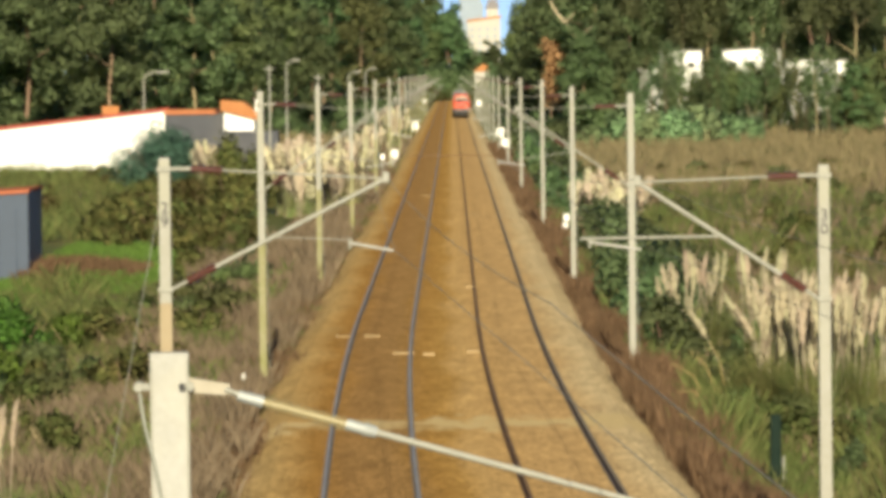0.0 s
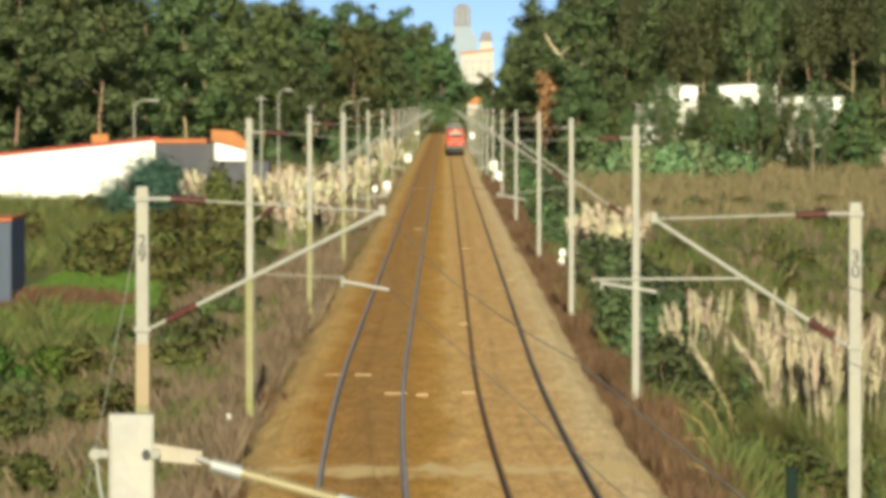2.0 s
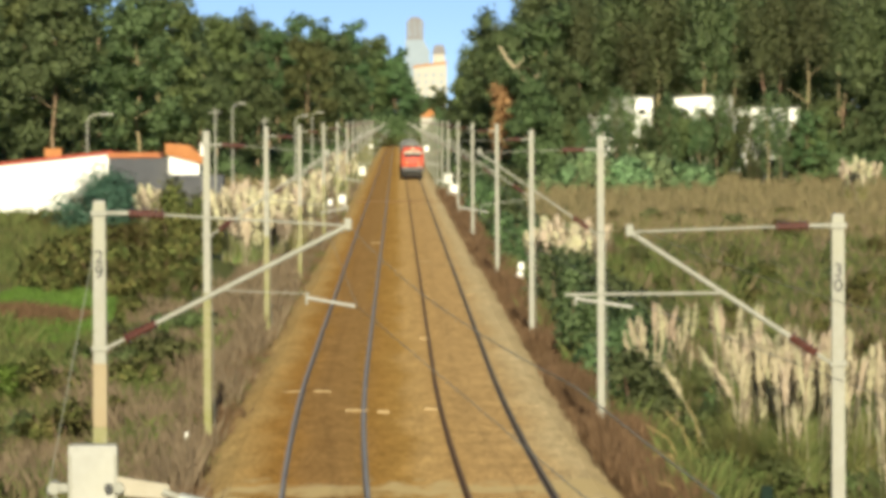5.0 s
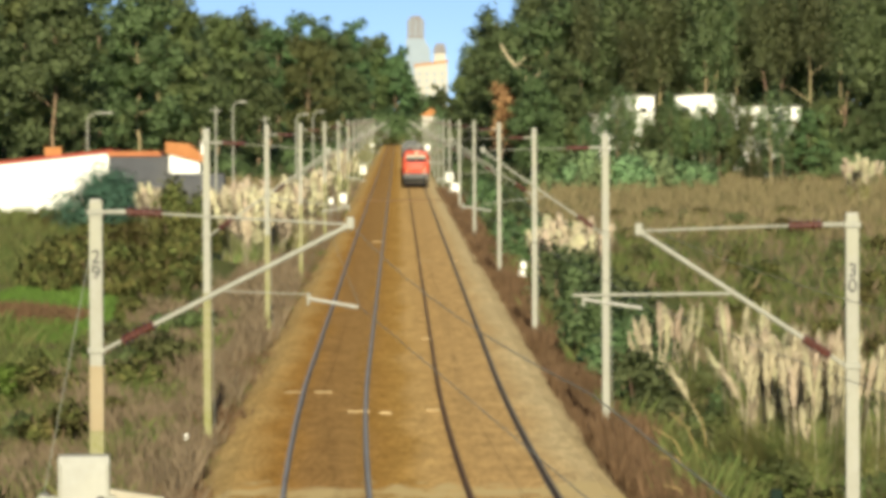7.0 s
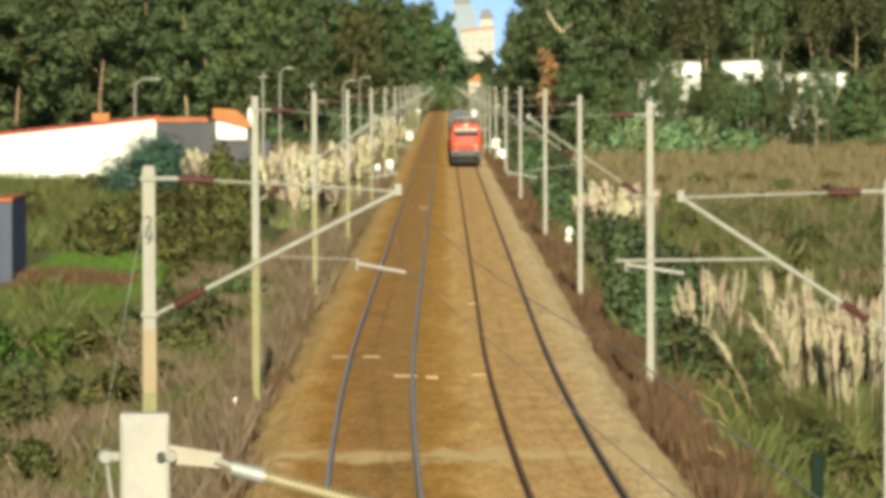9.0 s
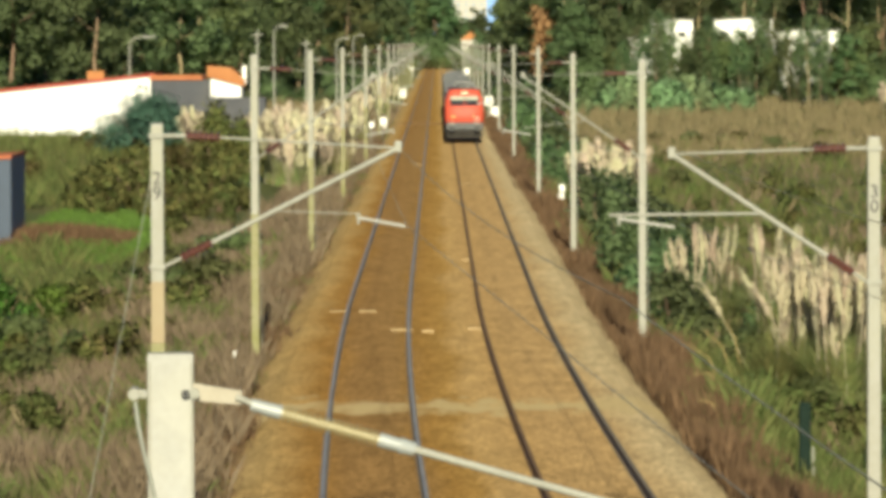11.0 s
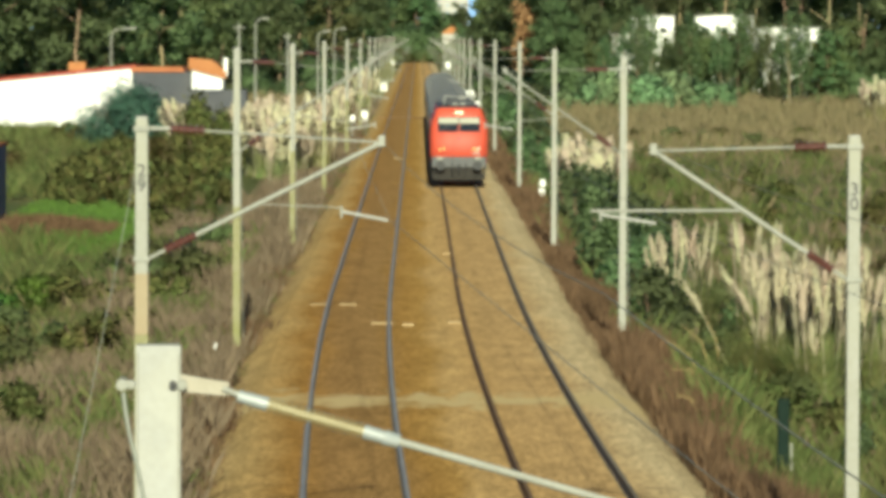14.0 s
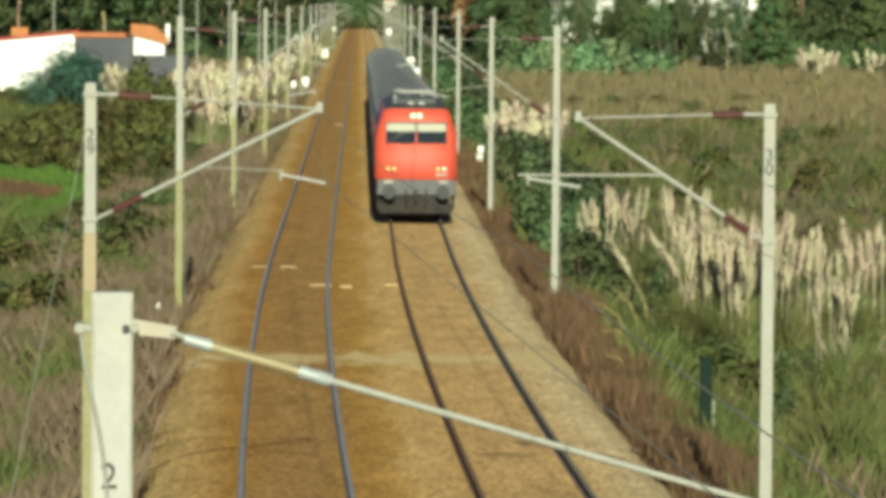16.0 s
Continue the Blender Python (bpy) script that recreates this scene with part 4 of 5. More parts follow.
def undergrowth(spots):
    """The thicket below the trees: hundreds of bushes nobody could count, in one mesh."""
    rng = random.Random(131)
    base = []
    for k in range(3):
        blobs = []
        for _ in range(14):
            a, r = rng.uniform(0, 6.28), rng.uniform(0.0, 2.3)
            q = rng.uniform(0.16, 0.27)
            blobs.append(((math.cos(a) * r, math.sin(a) * r, 5.0 * rng.uniform(0.1, 0.8) * (1 - 0.1 * r)), (6.5 * q, 6.5 * q, 5.5 * q)))
        me = leaf_mesh("thicket", blobs, 1300, 0.30, LEAF, 131 + k)
        co, nor = np.empty(len(me.vertices) * 3), np.empty(len(me.vertices) * 3)
        me.vertices.foreach_get("co", co)
        idx = np.empty(len(me.loops), int)
        me.loops.foreach_get("vertex_index", idx)
        base.append((co.reshape(-1, 3), idx.reshape(-1, 3)))
        bpy.data.meshes.remove(me)
    vs, fs, ns, b0 = [], [], [], 0
    for k, (x, y, s) in enumerate(spots):
        co, idx = base[k % 3]
        a = rng.uniform(0, 6.28)
        rot = np.array([[math.cos(a), -math.sin(a), 0], [math.sin(a), math.cos(a), 0], [0, 0, 1]])
        p = co @ rot.T * s
        n = p - np.array([0, 0, 1.2 * s])
        n = n / (np.linalg.norm(n, axis=1)[:, None] + 1e-6) + np.array([0, 0, 0.25])
        t = p[idx]
        c = np.cross(t[:, 1] - t[:, 0], t[:, 2] - t[:, 0])
        f = idx.copy()
        away = (c * n[idx[:, 0]]).sum(1) < 0
        f[away] = f[away][:, ::-1]
        vs.append(p + np.array([x, y, ground_z(x, y) - 0.1]))
        ns.append(n / np.linalg.norm(n, axis=1)[:, None])
        fs.append(f + b0)
        b0 += len(p)
    me = raw_mesh("undergrowth", np.concatenate(vs).tolist(), np.concatenate(fs).tolist(), LEAF)
    me.polygons.foreach_set("use_smooth", [True] * len(me.polygons))
    me.normals_split_custom_set_from_vertices(np.concatenate(ns).tolist())
    tagged(part("undergrowth", me, LEAF), "dense green thicket below the woodland trees", "undergrowth", kind="stuff")


def strip(n, l0, l1, y0, y1, s0, s1):
    """Random spots between two lateral distances from the line."""
    out = []
    for _ in range(n):
        y = y0 * (y1 / y0) ** R.random()
        out.append((axis(y) + R.uniform(l0, l1), y, R.uniform(s0, s1)))
    return out


bramble = [shrub(2.0, 3.0, 101 + i, "dark olive bramble thicket", LEAF_DARK, 1900, 0.11) for i in range(3)]
greens = [shrub(2.2, 2.6, 111 + i, "leafy green shrub in the rough grass", GREENWEED if i else LEAF_WARM, 1500, 0.12) for i in range(2)]
dark = [shrub(2.8, 2.8, 121 + i, "dense dark green shrub beside the ballast", LEAF, 1900, 0.13) for i in range(2)]
reeds = [shrub(4.2, 5.0, 141, "fresh green giant reeds before the trees", LEAF_REED, 1800, 0.24, "reeds", "reed_clump", 12)]
bright = [shrub(1.9, 3.4, 151, "bright green leafy bush", LEAF_BRIGHT, 2200, 0.11)]

# left of the line: hedge rows before the white building, scrub down to the bridge
spread_over(bramble, strip(40, -20, -11.8, 235, 380, 0.8, 1.4) + strip(16, -34, -14, 300, 420, 0.65, 1.05) + strip(14, -12, -8.0, 130, 220, 0.5, 0.9) + strip(50, 9, 36, 150, 420, 0.45, 0.85))
spread_over(greens, strip(12, -11, -7.5, 150, 280, 0.45, 0.85) + strip(10, -10, -6.5, 310, 520, 0.6, 1.0) + strip(60, 7, 34, 110, 400, 0.35, 0.75) + strip(10, 6.5, 9, 330, 600, 0.8, 1.3) + [(x, 1336 + R.uniform(-4, 6), R.uniform(1.6, 3.0)) for x in np.arange(-9, 10, 2.4)] + [(x, 1270 + R.uniform(-20, 20), R.uniform(1.4, 2.4)) for x in (-9, -7.5, -6.4, 6.5, 7.8, 9.2)] + strip(10, -12.5, -8.5, 105, 140, 0.4, 0.7) + strip(16, 6.4, 11, 100, 124, 0.35, 0.6) + strip(8, 6.3, 8.5, 122, 137, 0.4, 0.6))
spread_over(bright, [(-13.6, 148, 0.9), (-12.2, 152, 0.75), (-14.6, 140, 0.8), (-15.5, 158, 0.9), (-11.4, 122, 0.35), (-12.9, 129, 0.75), (-13.8, 134, 0.8), (-12.0, 136, 0.55)])
spread_over(dark, [(6.5, 147, 0.95), (7.2, 156, 1.1), (6.4, 166, 1.05), (7.5, 176, 1.2), (6.5, 188, 1.15), (7.0, 198, 1.25), (8.2, 168, 1.1), (6.3, 136, 0.8), (6.6, 215, 1.1), (6.9, 265, 1.2), (6.3, 300, 1.0), (7.2, 330, 1.2), (6.8, 370, 1.3), (8.2, 350, 1.4), (6.6, 410, 1.3), (7.6, 440, 1.5), (9.0, 138, 0.6)]
            + strip(12, 6.5, 12, 430, 620, 1.1, 1.7) + [(8.5, 97, 0.4)])
undergrowth([(x, y, min(s_, 0.62)) if 23 < x * 640 / y < 54 and 600 < y < 660 else (x, y, s_) for x, y, s_ in [(x, 633 + R.uniform(-4, 4), R.uniform(1.2, 1.7)) for x in (19.5, 21.5, 54.5, 57.0, 59.0)] + [(x, 625 + R.uniform(-8, 14), R.uniform(0.7, 1.2)) for x in np.arange(20, 84, 3.6)] + [(x, 545 + R.uniform(-10, 10), R.uniform(0.8, 1.3)) for x in np.arange(-68, -34, 4.0)]
            + [(x, 700 + R.uniform(-30, 30), R.uniform(0.6, 1.0)) for x in np.arange(-50, -9, 3.5)] + [(x, 900 + R.uniform(-30, 30), R.uniform(0.8, 1.2)) for x in np.arange(-40, -9, 4)]
            + [(x, 735 + R.uniform(-8, 8), R.uniform(1.0, 1.6)) for x in np.arange(24, 88, 3.2)] + [(x, 1362 + R.uniform(-8, 8), R.uniform(1.8, 2.6)) for x in np.arange(-14, 15, 3.0)] + [(x, 675 + R.uniform(-10, 10), R.uniform(0.9, 1.3)) for x in np.arange(62, 90, 3.4)] + [(x, 690 + R.uniform(-10, 10), R.uniform(1.0, 1.5)) for x in np.arange(58, 92, 3.0)] + [(x, 645 + R.uniform(-8, 8), R.uniform(0.5, 0.9)) for x in np.arange(22, 90, 3.0)] + [(x, 600 + R.uniform(-10, 10), R.uniform(0.8, 1.2)) for x in np.arange(-74, -36, 4.5)] + [(x, 690 + R.uniform(-15, 15), R.uniform(1.0, 1.5)) for x in np.arange(-80, -48, 3.5)] + [(9.5, 690, 0.8), (11, 720, 1.0), (10, 780, 0.9), (9.5, 870, 1.0), (12.5, 665, 0.9)]])
spread_over(reeds, [(x, 560 + R.uniform(-14, 14), R.uniform(0.8, 1.1) + (0.4 if 21 < x < 32 else 0)) for x in np.arange(19.5, 36, 2.2)] + [(15.5, 540, 0.8), (9.5, 300, 0.55), (10.6, 310, 0.6), (9.0, 320, 0.6)])

tall_bush = [shrub(5.4, 3.4, 171, "tall brown-olive bush standing in the hedge", LEAF_DARK, 4200, 0.13, lumps=16)]
scatter(tall_bush[0], [(-13.9, 302, 1.0), (-12.6, 308, 0.8), (-15.4, 325, 0.75)])
# the blue-green conifer-like bush before the white building
teal = shrub(6.8, 11.0, 161, "broad blue-green conifer bush before the white building", LEAF_TEAL, 12000, 0.14, lumps=26)
teal.matrix_basis = pose(-22.0, 360, ground_z(-22.0, 360)) @ Matrix.Diagonal((0.74, 0.74, 0.86, 1))


# ---- grasses ----
def pampas(seed, n_plumes, n_leaves, h, label, plumes):
    rng = random.Random(seed)
    t = thing("pampas_grass", pose(0, 0, 0), label, "pampas grass", "pampas grass clumps")
    v, f = [], []
    for _ in range(n_leaves):
        a, L = rng.uniform(0, 6.28), h * rng.uniform(0.32, 0.72)
        out, w = rng.uniform(0.25, 0.75), 0.022
        px, py = -math.sin(a) * w, math.cos(a) * w
        sx, sy = rng.uniform(-0.35, 0.35), rng.uniform(-0.35, 0.35)
        pts = []
        for k in range(4):
            u = k / 3
            pts.append((sx + math.cos(a) * out * L * u * u, sy + math.sin(a) * out * L * u * u, L * (u - 0.38 * u * u * out) - 0.1))
        b0 = len(v)
        for k, p in enumerate(pts):
            q = 1 - k / 3.3
            v += [(p[0] - px * q, p[1] - py * q, p[2]), (p[0] + px * q, p[1] + py * q, p[2])]
        f += [(b0 + 2 * k, b0 + 2 * k + 1, b0 + 2 * k + 3, b0 + 2 * k + 2) for k in range(3)]
    part("blade_tuft", raw_mesh("blade_tuft", v, f, PAMPAS_LEAF), PAMPAS_LEAF, t)
    for i in range(n_plumes):
        me = plumes[i % len(plumes)]
        a = rng.uniform(0, 6.28)
        tilt = rng.uniform(1, 9) if rng.random() < 0.94 else rng.uniform(12, 24)
        s = h * rng.choice((rng.uniform(0.92, 1.06), rng.uniform(0.82, 1.04), rng.uniform(0.58, 0.9))) / 3.4
        o = part("plume", me, PLUME, t)
        o.matrix_basis = Matrix.Translation((rng.uniform(-0.6, 0.6), rng.uniform(-0.5, 0.5), -0.1)) @ Matrix.Rotation(a, 4, "Z") @ Matrix.Rotation(radians(tilt), 4, "X") @ Matrix.Diagonal((s, s, s, 1))
    return t


def plume_mesh(seed, fat, material, hairs, u0):
    """A tall stalk with a feathery head of fine drooping hairs."""
    rng = random.Random(seed)
    v, f, nor = [], [], []
    bend = rng.uniform(0.0, 0.22)

    def at(u):
        return Vector((0, -bend * u * u, 3.4 * u))
    for k in range(5):
        p, q = at(k / 6), at((k + 1) / 6)
        b0 = len(v)
        for c, w in ((p, 0.019), (q, 0.016)):
            v += [(c.x - w, c.y, c.z), (c.x + w, c.y, c.z), (c.x, c.y + w, c.z)]
            nor += [(-1, 0, 0), (1, 0, 0), (0, 1, 0)]
        f += [(b0 + i, b0 + (i + 1) % 3, b0 + 3 + (i + 1) % 3, b0 + 3 + i) for i in range(3)]
    for _ in range(hairs):
        u = rng.uniform(u0, 0.985)
        c = at(u)
        k = (u - u0) / (0.99 - u0)
        wid = fat * math.sin(math.pi * (0.12 + 0.80 * k)) + 0.015
        a = rng.uniform(0, 6.28)
        d = Vector((math.cos(a), math.sin(a), 0))
        e = c + d * wid * rng.uniform(0.35, 1.15) + Vector((0, -0.06 * k, rng.uniform(0.08, 0.4)))
        sd = Vector((-d.y, d.x, 0)) * 0.11 * fat
        b0 = len(v)
        mid = c.lerp(e, 0.55)
        v += [tuple(c), tuple(mid - sd), tuple(e), tuple(mid + sd)]
        o = (d + Vector((rng.uniform(-0.3, 0.3), rng.uniform(-0.3, 0.3), 0.35))).normalized()
        nor += [tuple(o)] * 4
        out = (mid - sd - c).cross(e - c).dot(o) > 0
        f.append((b0, b0 + 1, b0 + 2, b0 + 3) if out else (b0 + 3, b0 + 2, b0 + 1, b0))
    me = raw_mesh("plume", v, f, material)
    me.polygons.foreach_set("use_smooth", [True] * len(f))
    me.normals_split_custom_set_from_vertices(nor)
    return me


SLIM_PLUMES = [plume_mesh(200 + i, 0.18, PLUME, 112, 0.75) for i in range(5)]
FAT_PLUMES = [plume_mesh(230 + i, 0.5, PLUME_PALE, 130, 0.66) for i in range(5)]
clump_big = [pampas(211 + i, 13, 900, 3.8, "tall pampas grass with cream feathery plumes and green blades", SLIM_PLUMES) for i in range(3)]
clump_far = [pampas(221 + i, 20, 160, 3.4, "dense pale pampas grass crowded with cream plumes", FAT_PLUMES) for i in range(2)]
spread_over(clump_big, [(7.9, 114, 0.92), (8.5, 115, 1.0), (9.1, 114, 0.97), (9.7, 115, 0.94), (8.8, 112, 0.9), (10.2, 113, 0.88), (12.3, 116, 0.9),
                        (7.0, 141, 0.75), (7.7, 143, 0.82), (6.6, 139, 0.62), (8.9, 131, 0.98), (8.2, 114.5, 0.93), (8.9, 113.2, 0.95), (9.4, 114.4, 0.92), (8.5, 113.6, 0.88), (11.8, 122, 0.7), (10.4, 104, 0.75), (-8.3, 84, 0.72), (-9.0, 86, 0.8)])
spread_over(clump_far, [(-8.6, 292, 1.3), (-9.6, 296, 1.4), (-7.8, 288, 1.25), (-8.4, 282, 1.1), (-10.2, 300, 1.35), (-6.9, 300, 1.35), (-6.2, 296, 1.2), (-9.2, 300, 1.4), (-7.2, 284, 0.95),
                        (-6.4, 400, 1.1), (-6.9, 412, 1.2), (-6.3, 530, 1.2), (-6.8, 560, 1.3), (-7.4, 600, 1.3), (-17.7, 345, 1.15), (-16.4, 342, 0.95), (-13.2, 335, 1.1),
                        (6.6, 232, 0.95), (7.4, 236, 1.1), (8.1, 230, 1.1), (7.8, 225, 0.95), (8.9, 240, 1.0), (7.2, 222, 0.8), (8.4, 196, 0.6), (8.8, 198, 0.55), (47.5, 500, 1.3), (46.5, 505, 1.1), (55, 520, 1.1)])


def weeds(name, label, material, zones, seed, blades=5, category="weeds"):
    """Loose dry or green tufts over strips beside the line; one sheet of stuff."""
    rng = np.random.default_rng(seed)
    vs, fs, b0 = [], [], 0
    for n, l0, l1, y0, y1, h0, h1, lean in zones:
        y = y0 * (y1 / y0) ** rng.random(n)
        lat = l0 + (l1 - l0) * rng.random(n)
        for i in range(n):
            x = axis(y[i]) + lat[i]
            clump = 0.55 + 0.9 * max(0.0, noise.noise((x * 0.35, y[i] * 0.12, seed)) + 0.35)
            z, h = ground_z(x, y[i]) - 0.05, (h0 + (h1 - h0) * rng.random()) * clump
            for k in range(blades):
                a, w = rng.random() * 6.283, (0.0032 + 0.0042 * rng.random()) * (0.5 + y[i] / 145)
                ex, ey = math.cos(a) * h * lean * rng.random(), math.sin(a) * h * lean * rng.random()
                ox, oy = (rng.random() - 0.5) * 0.5, (rng.random() - 0.5) * 0.9
                c, s = math.cos(a + 1.57) * w, math.sin(a + 1.57) * w
                vs += [(x + ox - c, y[i] + oy - s, z), (x + ox + c, y[i] + oy + s, z), (x + ox + ex * 0.4 + c, y[i] + oy + ey * 0.4 + s, z + h * 0.6), (x + ox + ex, y[i] + oy + ey, z + h)]
                fs.append((b0, b0 + 1, b0 + 2, b0 + 3))
                b0 += 4
    tagged(part(name, raw_mesh(name, vs, fs, material), material), label, category, kind="stuff")


weeds("dead_weeds", "reddish-brown dead weeds along the ballast", DEADWEED, [(8000, 4.5, 5.8, 62, 260, 0.4, 1.0, 0.3), (2500, 4.3, 6.0, 260, 520, 0.5, 1.0, 0.5), (2500, -5.6, -4.3, 62, 400, 0.3, 0.6, 0.6), (1500, -18.5, -13.5, 203, 216, 0.3, 0.7, 0.6)], 5)
weeds("dry_weeds", "straw-brown dry weeds on the embankment", STRAW, [(7500, -11, -4.7, 60, 220, 0.4, 1.0, 0.5), (2500, -9, -4.7, 220, 600, 0.5, 1.0, 0.5), (2500, 7, 20, 62, 200, 0.4, 1.0, 0.5), (2000, 9, 48, 180, 420, 0.5, 1.2, 0.5)], 6)
weeds("field_grass", "tall dry tan grass of the far field", FIELD, [(5500, 10, 62, 330, 640, 0.8, 1.7, 0.4), (2500, -60, -8, 475, 640, 0.8, 1.8, 0.4), (2500, -27, -9, 470, 560, 0.8, 1.7, 0.4)], 16, category="grass")
weeds("green_weeds", "green grass and low weeds", GREENWEED, [(5000, 5.3, 16, 62, 330, 0.4, 1.1, 0.6), (3600, 5.9, 12, 66, 128, 0.4, 1.0, 0.6), (1500, 5.0, 6.6, 62, 110, 0.3, 0.8, 0.6), (4500, 9, 44, 150, 400, 0.5, 1.1, 0.6), (3000, -40, -18, 250, 450, 0.5, 1.2, 0.6), (4500, -18, -6.5, 62, 200, 0.35, 0.9, 0.8), (1800, -5.3, -4.4, 70, 500, 0.2, 0.4, 0.6), (2600, -12, -5, 62, 150, 0.3, 0.7, 0.6)], 7)
weeds("meadow_grass", "short bright green meadow grass", LEAF_BRIGHT, [(4500, -19.5, -12.5, 190, 250, 0.15, 0.4, 0.8)], 8, category="grass")


# bent dry stalks at the edge of the dead weeds
def dry_stalks(x, y, stems):
    t = thing("dry_reed_stalks", pose(x, y, ground_z(x, y) - 0.05), "few bent straw-yellow reed stalks in dead weeds", "reeds")
    for bx, by, h, lx, droop in stems:
        a = Vector((bx, by, 0))
        b = a + Vector((lx * 0.55, 0.05, h * 0.8))
        c = a + Vector((lx, 0.08, h - droop))
        part("stalk", add_tube(tubem(a, b, 0.013, 0.011, 6), b, c, 0.011, 0.007, 6), DRYREED, t)


DRYREED = mat("straw_yellow_reed", (0.42, 0.31, 0.14), (0.34, 0.25, 0.11), 4, 0.8)
dry_stalks(6.5, 112, [(0.0, 0.0, 1.5, -1.1, 0.0), (0.25, 1.0, 1.75, -0.9, 0.0), (-0.1, -2.0, 1.2, -1.0, 0.25), (0.4, 2.0, 1.9, -0.5, 0.0), (0.1, -3.5, 1.0, -0.9, 0.2)])
dry_stalks(5.75, 101, [(0.0, 0.0, 1.0, -0.7, 0.12), (0.15, 1.5, 0.8, -0.8, 0.1), (-0.3, -1.0, 0.7, -0.6, 0.15)])


# ---- buildings ----
def prism(pts, y0, y1):
    return loft(bmesh.new(), [[(x, y, z) for x, z in pts] for y in (y0, y1)])


wh = thing("warehouse", pose(-26.9, 455, -1.4), "long white-rendered building with a terracotta roof edge", "building")
part("wall", prism([(-26, 0), (0, 0), (0, 5.75), (-26, 3.1)], 0.0, 14.0), WHITEWASH, wh, "bright white rendered wall")
part("roof", prism([(-26.4, 3.06), (0.25, 5.78), (0.25, 6.05), (-26.4, 3.33)], -0.25, 14.2), TILE, wh, "orange terracotta tile roof")
part("chimney", boxm((-5.5, 4.0, 5.85), (1.6, 1.2, 0.8), 0.03), TILE, wh)
part("side_wing", boxm((4.0, 2.0, 2.7), (7.9, 9.0, 5.4), 0.02), GREYWALL, wh, "dark grey rendered side wing")
part("wing_roof", prism([(-0.1, 5.42), (4.9, 5.42), (4.7, 5.85), (0.0, 5.85)], -2.7, 6.6), TILE, wh)
part("low_wing", boxm((8.4, -13.0, 1.95), (5.4, 4.0, 3.9), 0.02), GREYWALL, wh)
hs = thing("house", pose(-19.8, 446, -1.4), "small white house with a red tiled gable roof", "house")
part("wall", prism([(-1.2, 0), (1.6, 0), (1.6, 4.9), (-1.2, 5.8)], 0, 6), WHITEWASH, hs)
part("roof", prism([(-1.5, 5.75), (1.9, 4.85), (1.9, 5.5), (0.6, 6.55), (-1.5, 6.75)], -0.3, 6.2), TILE, hs)
part("chimney", boxm((1.85, 1.0, 5.9), (0.36, 0.4, 1.7), 0.02), WHITEWASH, hs, "white rendered chimney")
shed = thing("shed", pose(-20.35, 206, -1.3), "dark navy metal shed with a red roof edge", "shed")
part("wall", prism([(-9, 0), (2.05, 0), (2.05, 3.95), (-9, 3.35)], 0, 7), BLUEWALL, shed)
part("roof", prism([(-9.2, 3.36), (2.1, 3.97), (2.1, 4.12), (-9.2, 3.5)], -0.12, 7.1), TILE, shed)
for k in range(14):
    part("seam", boxm((-8.6 + k * 0.78, -0.02, 1.65), (0.05, 0.05, 3.2), 0.01), BLUEWALL, shed)

# white houses glimpsed through the right-hand wood
for x0, y0, w_, z1, d_, n_ in ((24.8, 632, 9.2, 8.0, 7, 2), (28.0, 641, 5.4, 10.2, 6, 2), (36.2, 640, 7.6, 10.3, 6, 3), (42.8, 630, 8.8, 8.7, 7, 3)):
    b = thing("house", pose(x0, y0, -1.2), "white rendered house half hidden by trees", "house", "houses behind the wood")
    h_ = z1 + 1.2
    part("wall", prism([(0, 0), (w_, 0), (w_, h_ - 0.1), (w_ * 0.5, h_), (0, h_ - 0.2)], 0, d_), WHITEWASH, b)
    part("roof", prism([(-0.3, h_ - 0.24), (w_ * 0.5, h_ + 0.02), (w_ + 0.3, h_ - 0.14), (w_ + 0.3, h_), (w_ * 0.5, h_ + 0.14), (-0.3, h_ - 0.1)], -0.3, d_ + 0.3), CONCRETE, b, "flat grey roof slab")
    for k in range(n_):
        part("window", boxm(((k + 0.5) * w_ / n_, -0.02, h_ - 2.2), (0.8, 0.2, 1.1), 0.02), GLASS, b, "dark window")

# town on the rise beyond the wood
tw = thing("tower_block", pose(11.2, 3000, 18.0), "brown tower block on the skyline, distance haze put into its colour", "tower block")
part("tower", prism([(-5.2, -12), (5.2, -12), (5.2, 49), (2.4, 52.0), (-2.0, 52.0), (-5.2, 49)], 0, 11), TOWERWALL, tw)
part("podium", prism([(-6, -12), (9, -12), (9, 31), (5, 38), (-6, 38)], -3, 10), TOWERBLUE, tw, "lower block, pale blue-grey with distance haze put into its colour")
for k in range(3):
    for zz in range(5):
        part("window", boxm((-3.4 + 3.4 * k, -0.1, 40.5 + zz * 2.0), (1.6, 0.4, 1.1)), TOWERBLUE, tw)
ap = thing("apartment_building", pose(17.5, 2300, 6.0), "cream apartment building on the hillside", "apartment building")
part("wall", prism([(-9.5, 0), (6, 0), (6, 27.5), (-9.5, 25.5)], 0, 12), CREAMWALL, ap)
part("roof", prism([(-9.8, 25.4), (6.3, 27.4), (6.3, 28.4), (-9.8, 26.4)], -0.3, 12.3), TILE, ap)
part("upper_block", boxm((2.4, 16, 16), (5.6, 8, 32)), CREAMWALL, ap)
part("upper_roof", prism([(-1.0, 32), (5.8, 32), (4.6, 36.4), (0.6, 36.4)], 11.5, 20.5), TOWERWALL, ap)
for k in range(4):
    for zz in range(4):
        part("window", boxm((-7.4 + 3.6 * k, -0.05, 12.0 + zz * 3.3), (1.2, 0.3, 1.6)), TOWERBLUE, ap)
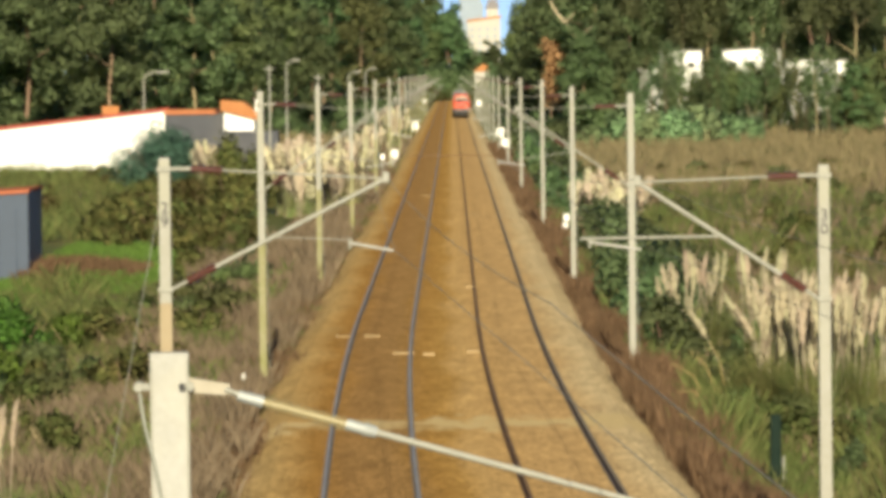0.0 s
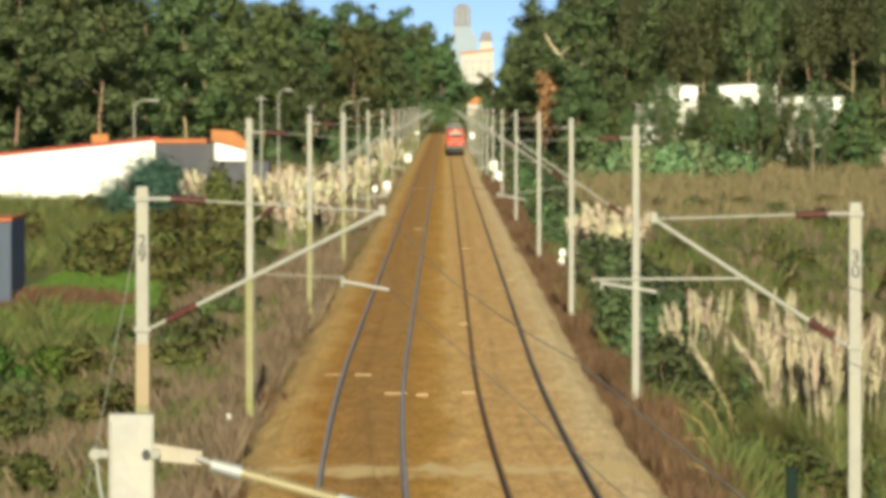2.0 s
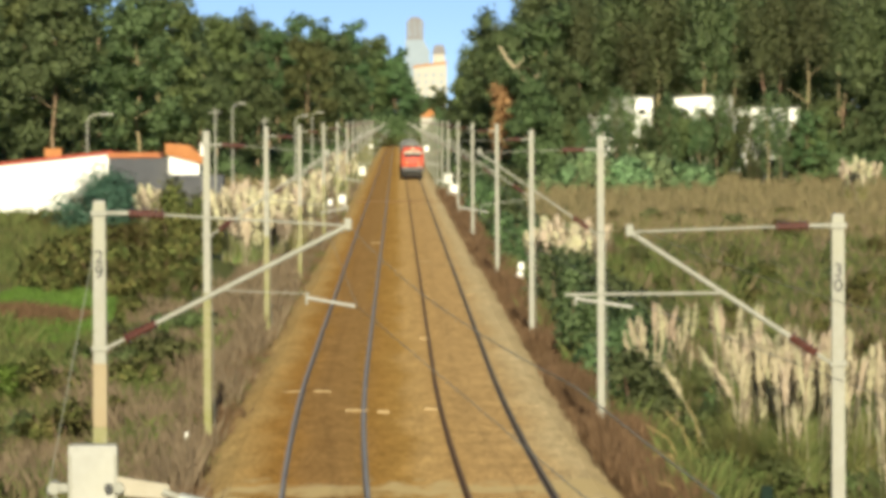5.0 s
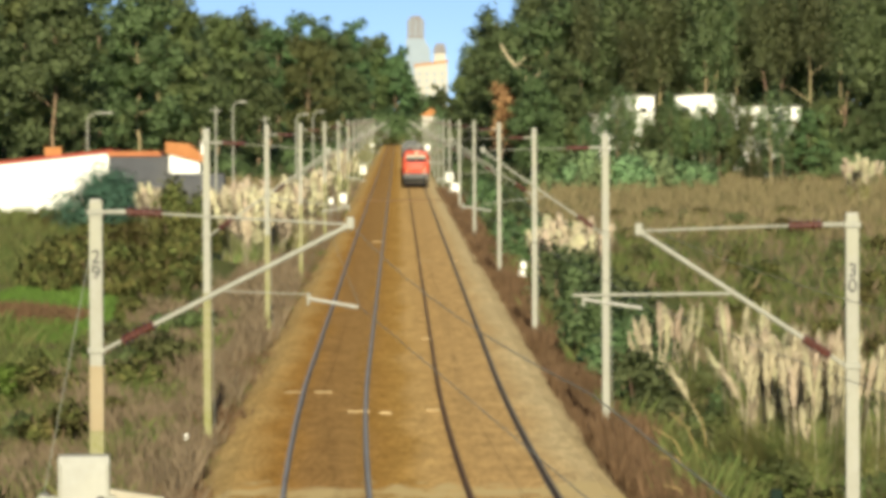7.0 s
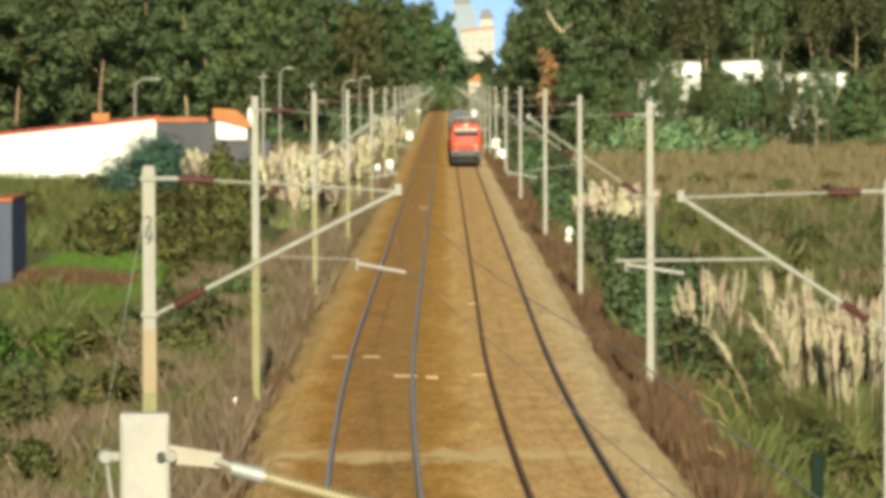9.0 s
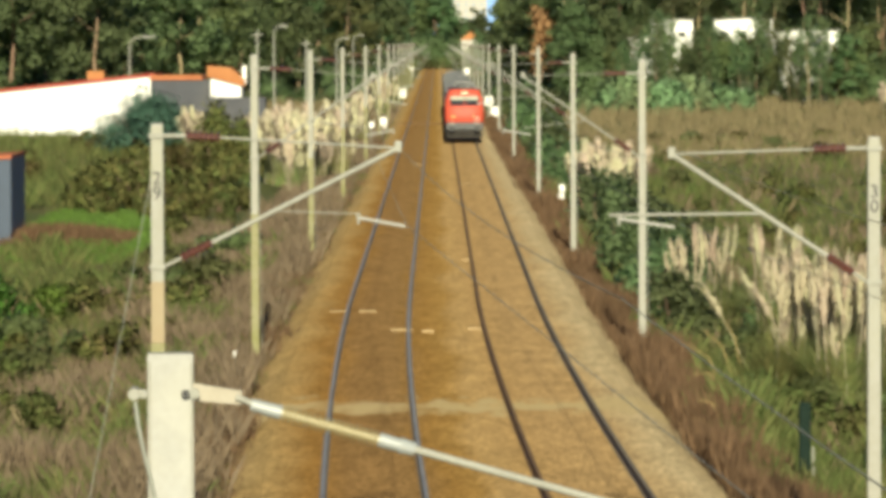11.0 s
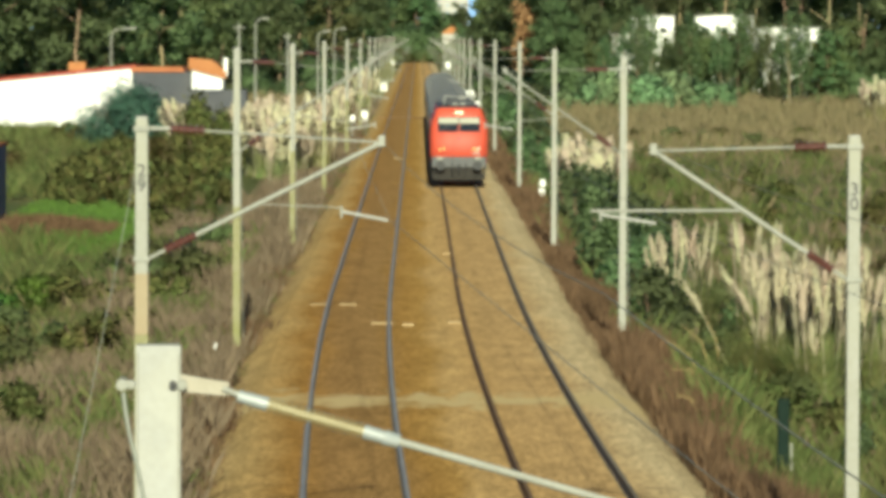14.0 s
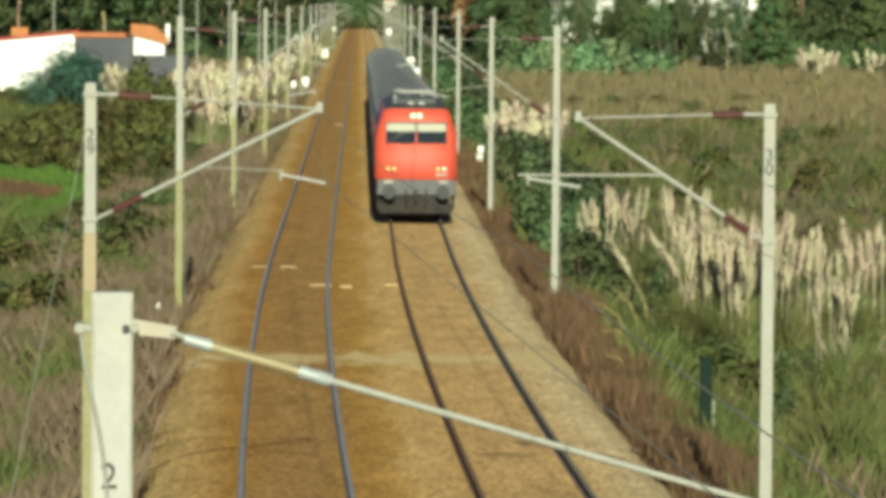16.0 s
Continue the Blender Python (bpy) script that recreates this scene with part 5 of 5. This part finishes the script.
rh = thing("house", pose(9.0, 1352, -0.2), "small orange-roofed house far down the line", "house")
part("wall", boxm((0, 0, 4), (5, 5, 8)), CREAMWALL, rh)
part("roof", prism([(-2.9, 8), (2.9, 8), (0, 10.2)], -2.8, 2.8), TILE, rh)


# ---- lamps and trackside clutter ----
def street_lamp(x, y, h, reach):
    t = thing("street_lamp", pose(x, y, ground_z(x, y)), "grey steel street lamp with a curved arm", "street lamp", "street lamps")
    part("pole", tubem((0, 0, 0), (0, 0, h - 0.7), 0.11, 0.07), GALV, t)
    bm = bmesh.new()
    pts = [(reach * 0.55 * (1 - math.cos(a)), 0, h - 0.7 + 0.75 * math.sin(a)) for a in np.linspace(0, 1.5, 6)]
    for a, b in zip(pts, pts[1:]):
        add_tube(bm, a, b, 0.065)
    part("arm", bm, GALV, t)
    part("lamp_head", boxm((reach * 0.8, 0, h + 0.05), (reach * 0.55, 0.28, 0.16), 0.05), PALE, t, "pale lamp head")


street_lamp(-29.6, 465, 9.2, 2.3)
street_lamp(-17.0, 500, 10.2, 1.3)
street_lamp(-11.4, 540, 9.0, 1.3)
street_lamp(-10.6, 600, 9.4, 1.3)


pb = thing("signal_post", pose(6.28, 88, ground_z(6.28, 88) - 0.3), "short dark green post in the grass beside the line", "post")
part("post", boxm((0, 0, 0.8 * 0.5 + 0.65), (0.21, 0.21, 2.1), 0.03), mat("dark_green_paint", (0.008, 0.017, 0.013), (0.012, 0.023, 0.017), 3, 0.9), pb)
part("stay", tubem((0.16, 0, 0), (0.15, 0, 1.3), 0.02), GALV, pb)


def marker(x, y, h, w, label):
    t = thing("trackside_marker", pose(x, y, ground_z(x, y)), label, "marker", "trackside markers")
    part("post", tubem((0, 0, -0.2), (0, 0, h), 0.04), GALV, t)
    part("board", boxm((0, -0.05, h), (w, 0.05, w * 1.3), 0.02), WHITEWASH, t)


marker(-5.3, 121, 0.5, 0.13, "small white marker board on a post")
marker(-5.0, 900, 3.0, 0.6, "white trackside board on a grey post")
marker(4.4, 760, 3.4, 0.7, "tall white trackside signal board")
marker(5.8, 240, 0.6, 0.28, "small white marker board on a post")
marker(6.0, 246, 0.9, 0.28, "small white marker board on a post")
marker(-5.4, 380, 1.7, 0.35, "narrow white trackside board on a grey post")


def cabinet(x, y, w, h):
    t = thing("relay_cabinet", pose(x, y, ground_z(x, y) - 0.05), "small white-painted trackside relay cabinet", "cabinet", "relay cabinets")
    part("body", boxm((0, 0, h / 2), (w, 0.6, h), 0.03), WHITEWASH, t)
    part("lid", boxm((0, 0, h + 0.03), (w + 0.1, 0.7, 0.06), 0.02), PALE, t)
    part("door", boxm((0, -0.31, h * 0.5), (w * 0.8, 0.02, h * 0.78), 0.01), WHITEWASH, t)
    part("base", boxm((0, 0, 0.02), (w + 0.15, 0.7, 0.14), 0.02), CONCRETE, t)


cabinet(-5.3, 446, 0.8, 1.25)
cabinet(5.7, 501, 0.85, 1.5)
cabinet(6.4, 627, 1.0, 1.3)
cabinet(-5.2, 700, 0.9, 1.3)


def utility_pole(x, y, h):
    t = thing("utility_pole", pose(x, y, ground_z(x, y)), "thin weathered grey utility pole", "utility pole", "utility poles")
    part("shaft", tubem((0, 0, -0.3), (0, 0, h), 0.10, 0.07), GALV, t)
    part("crossarm", boxm((0, 0, h - 0.35), (0.9, 0.09, 0.09), 0.01), GALV, t)


utility_pole(-15.2, 405, 9.6)
utility_pole(-12.4, 452, 8.8)


# ---- what moves ----
def motions():
    times = [0, 0.1, 0.3, 0.6] + [1 + k for k in range(15)] + [15.4, 15.7, 15.9, 16.0]
    for ob, back in [(loco, 0.0)] + [(c, LEN + 0.6 + 26.6 * k) for k, c in enumerate(coaches)]:
        rows = []
        for t in times:
            y = 167 + 39 * (16 - t) + 0.13 * (16 - t) ** 2 + back
            rows.append((t, pose(axis(y) + HALF, y, 0)))
        walk(ob, rows)


motions()
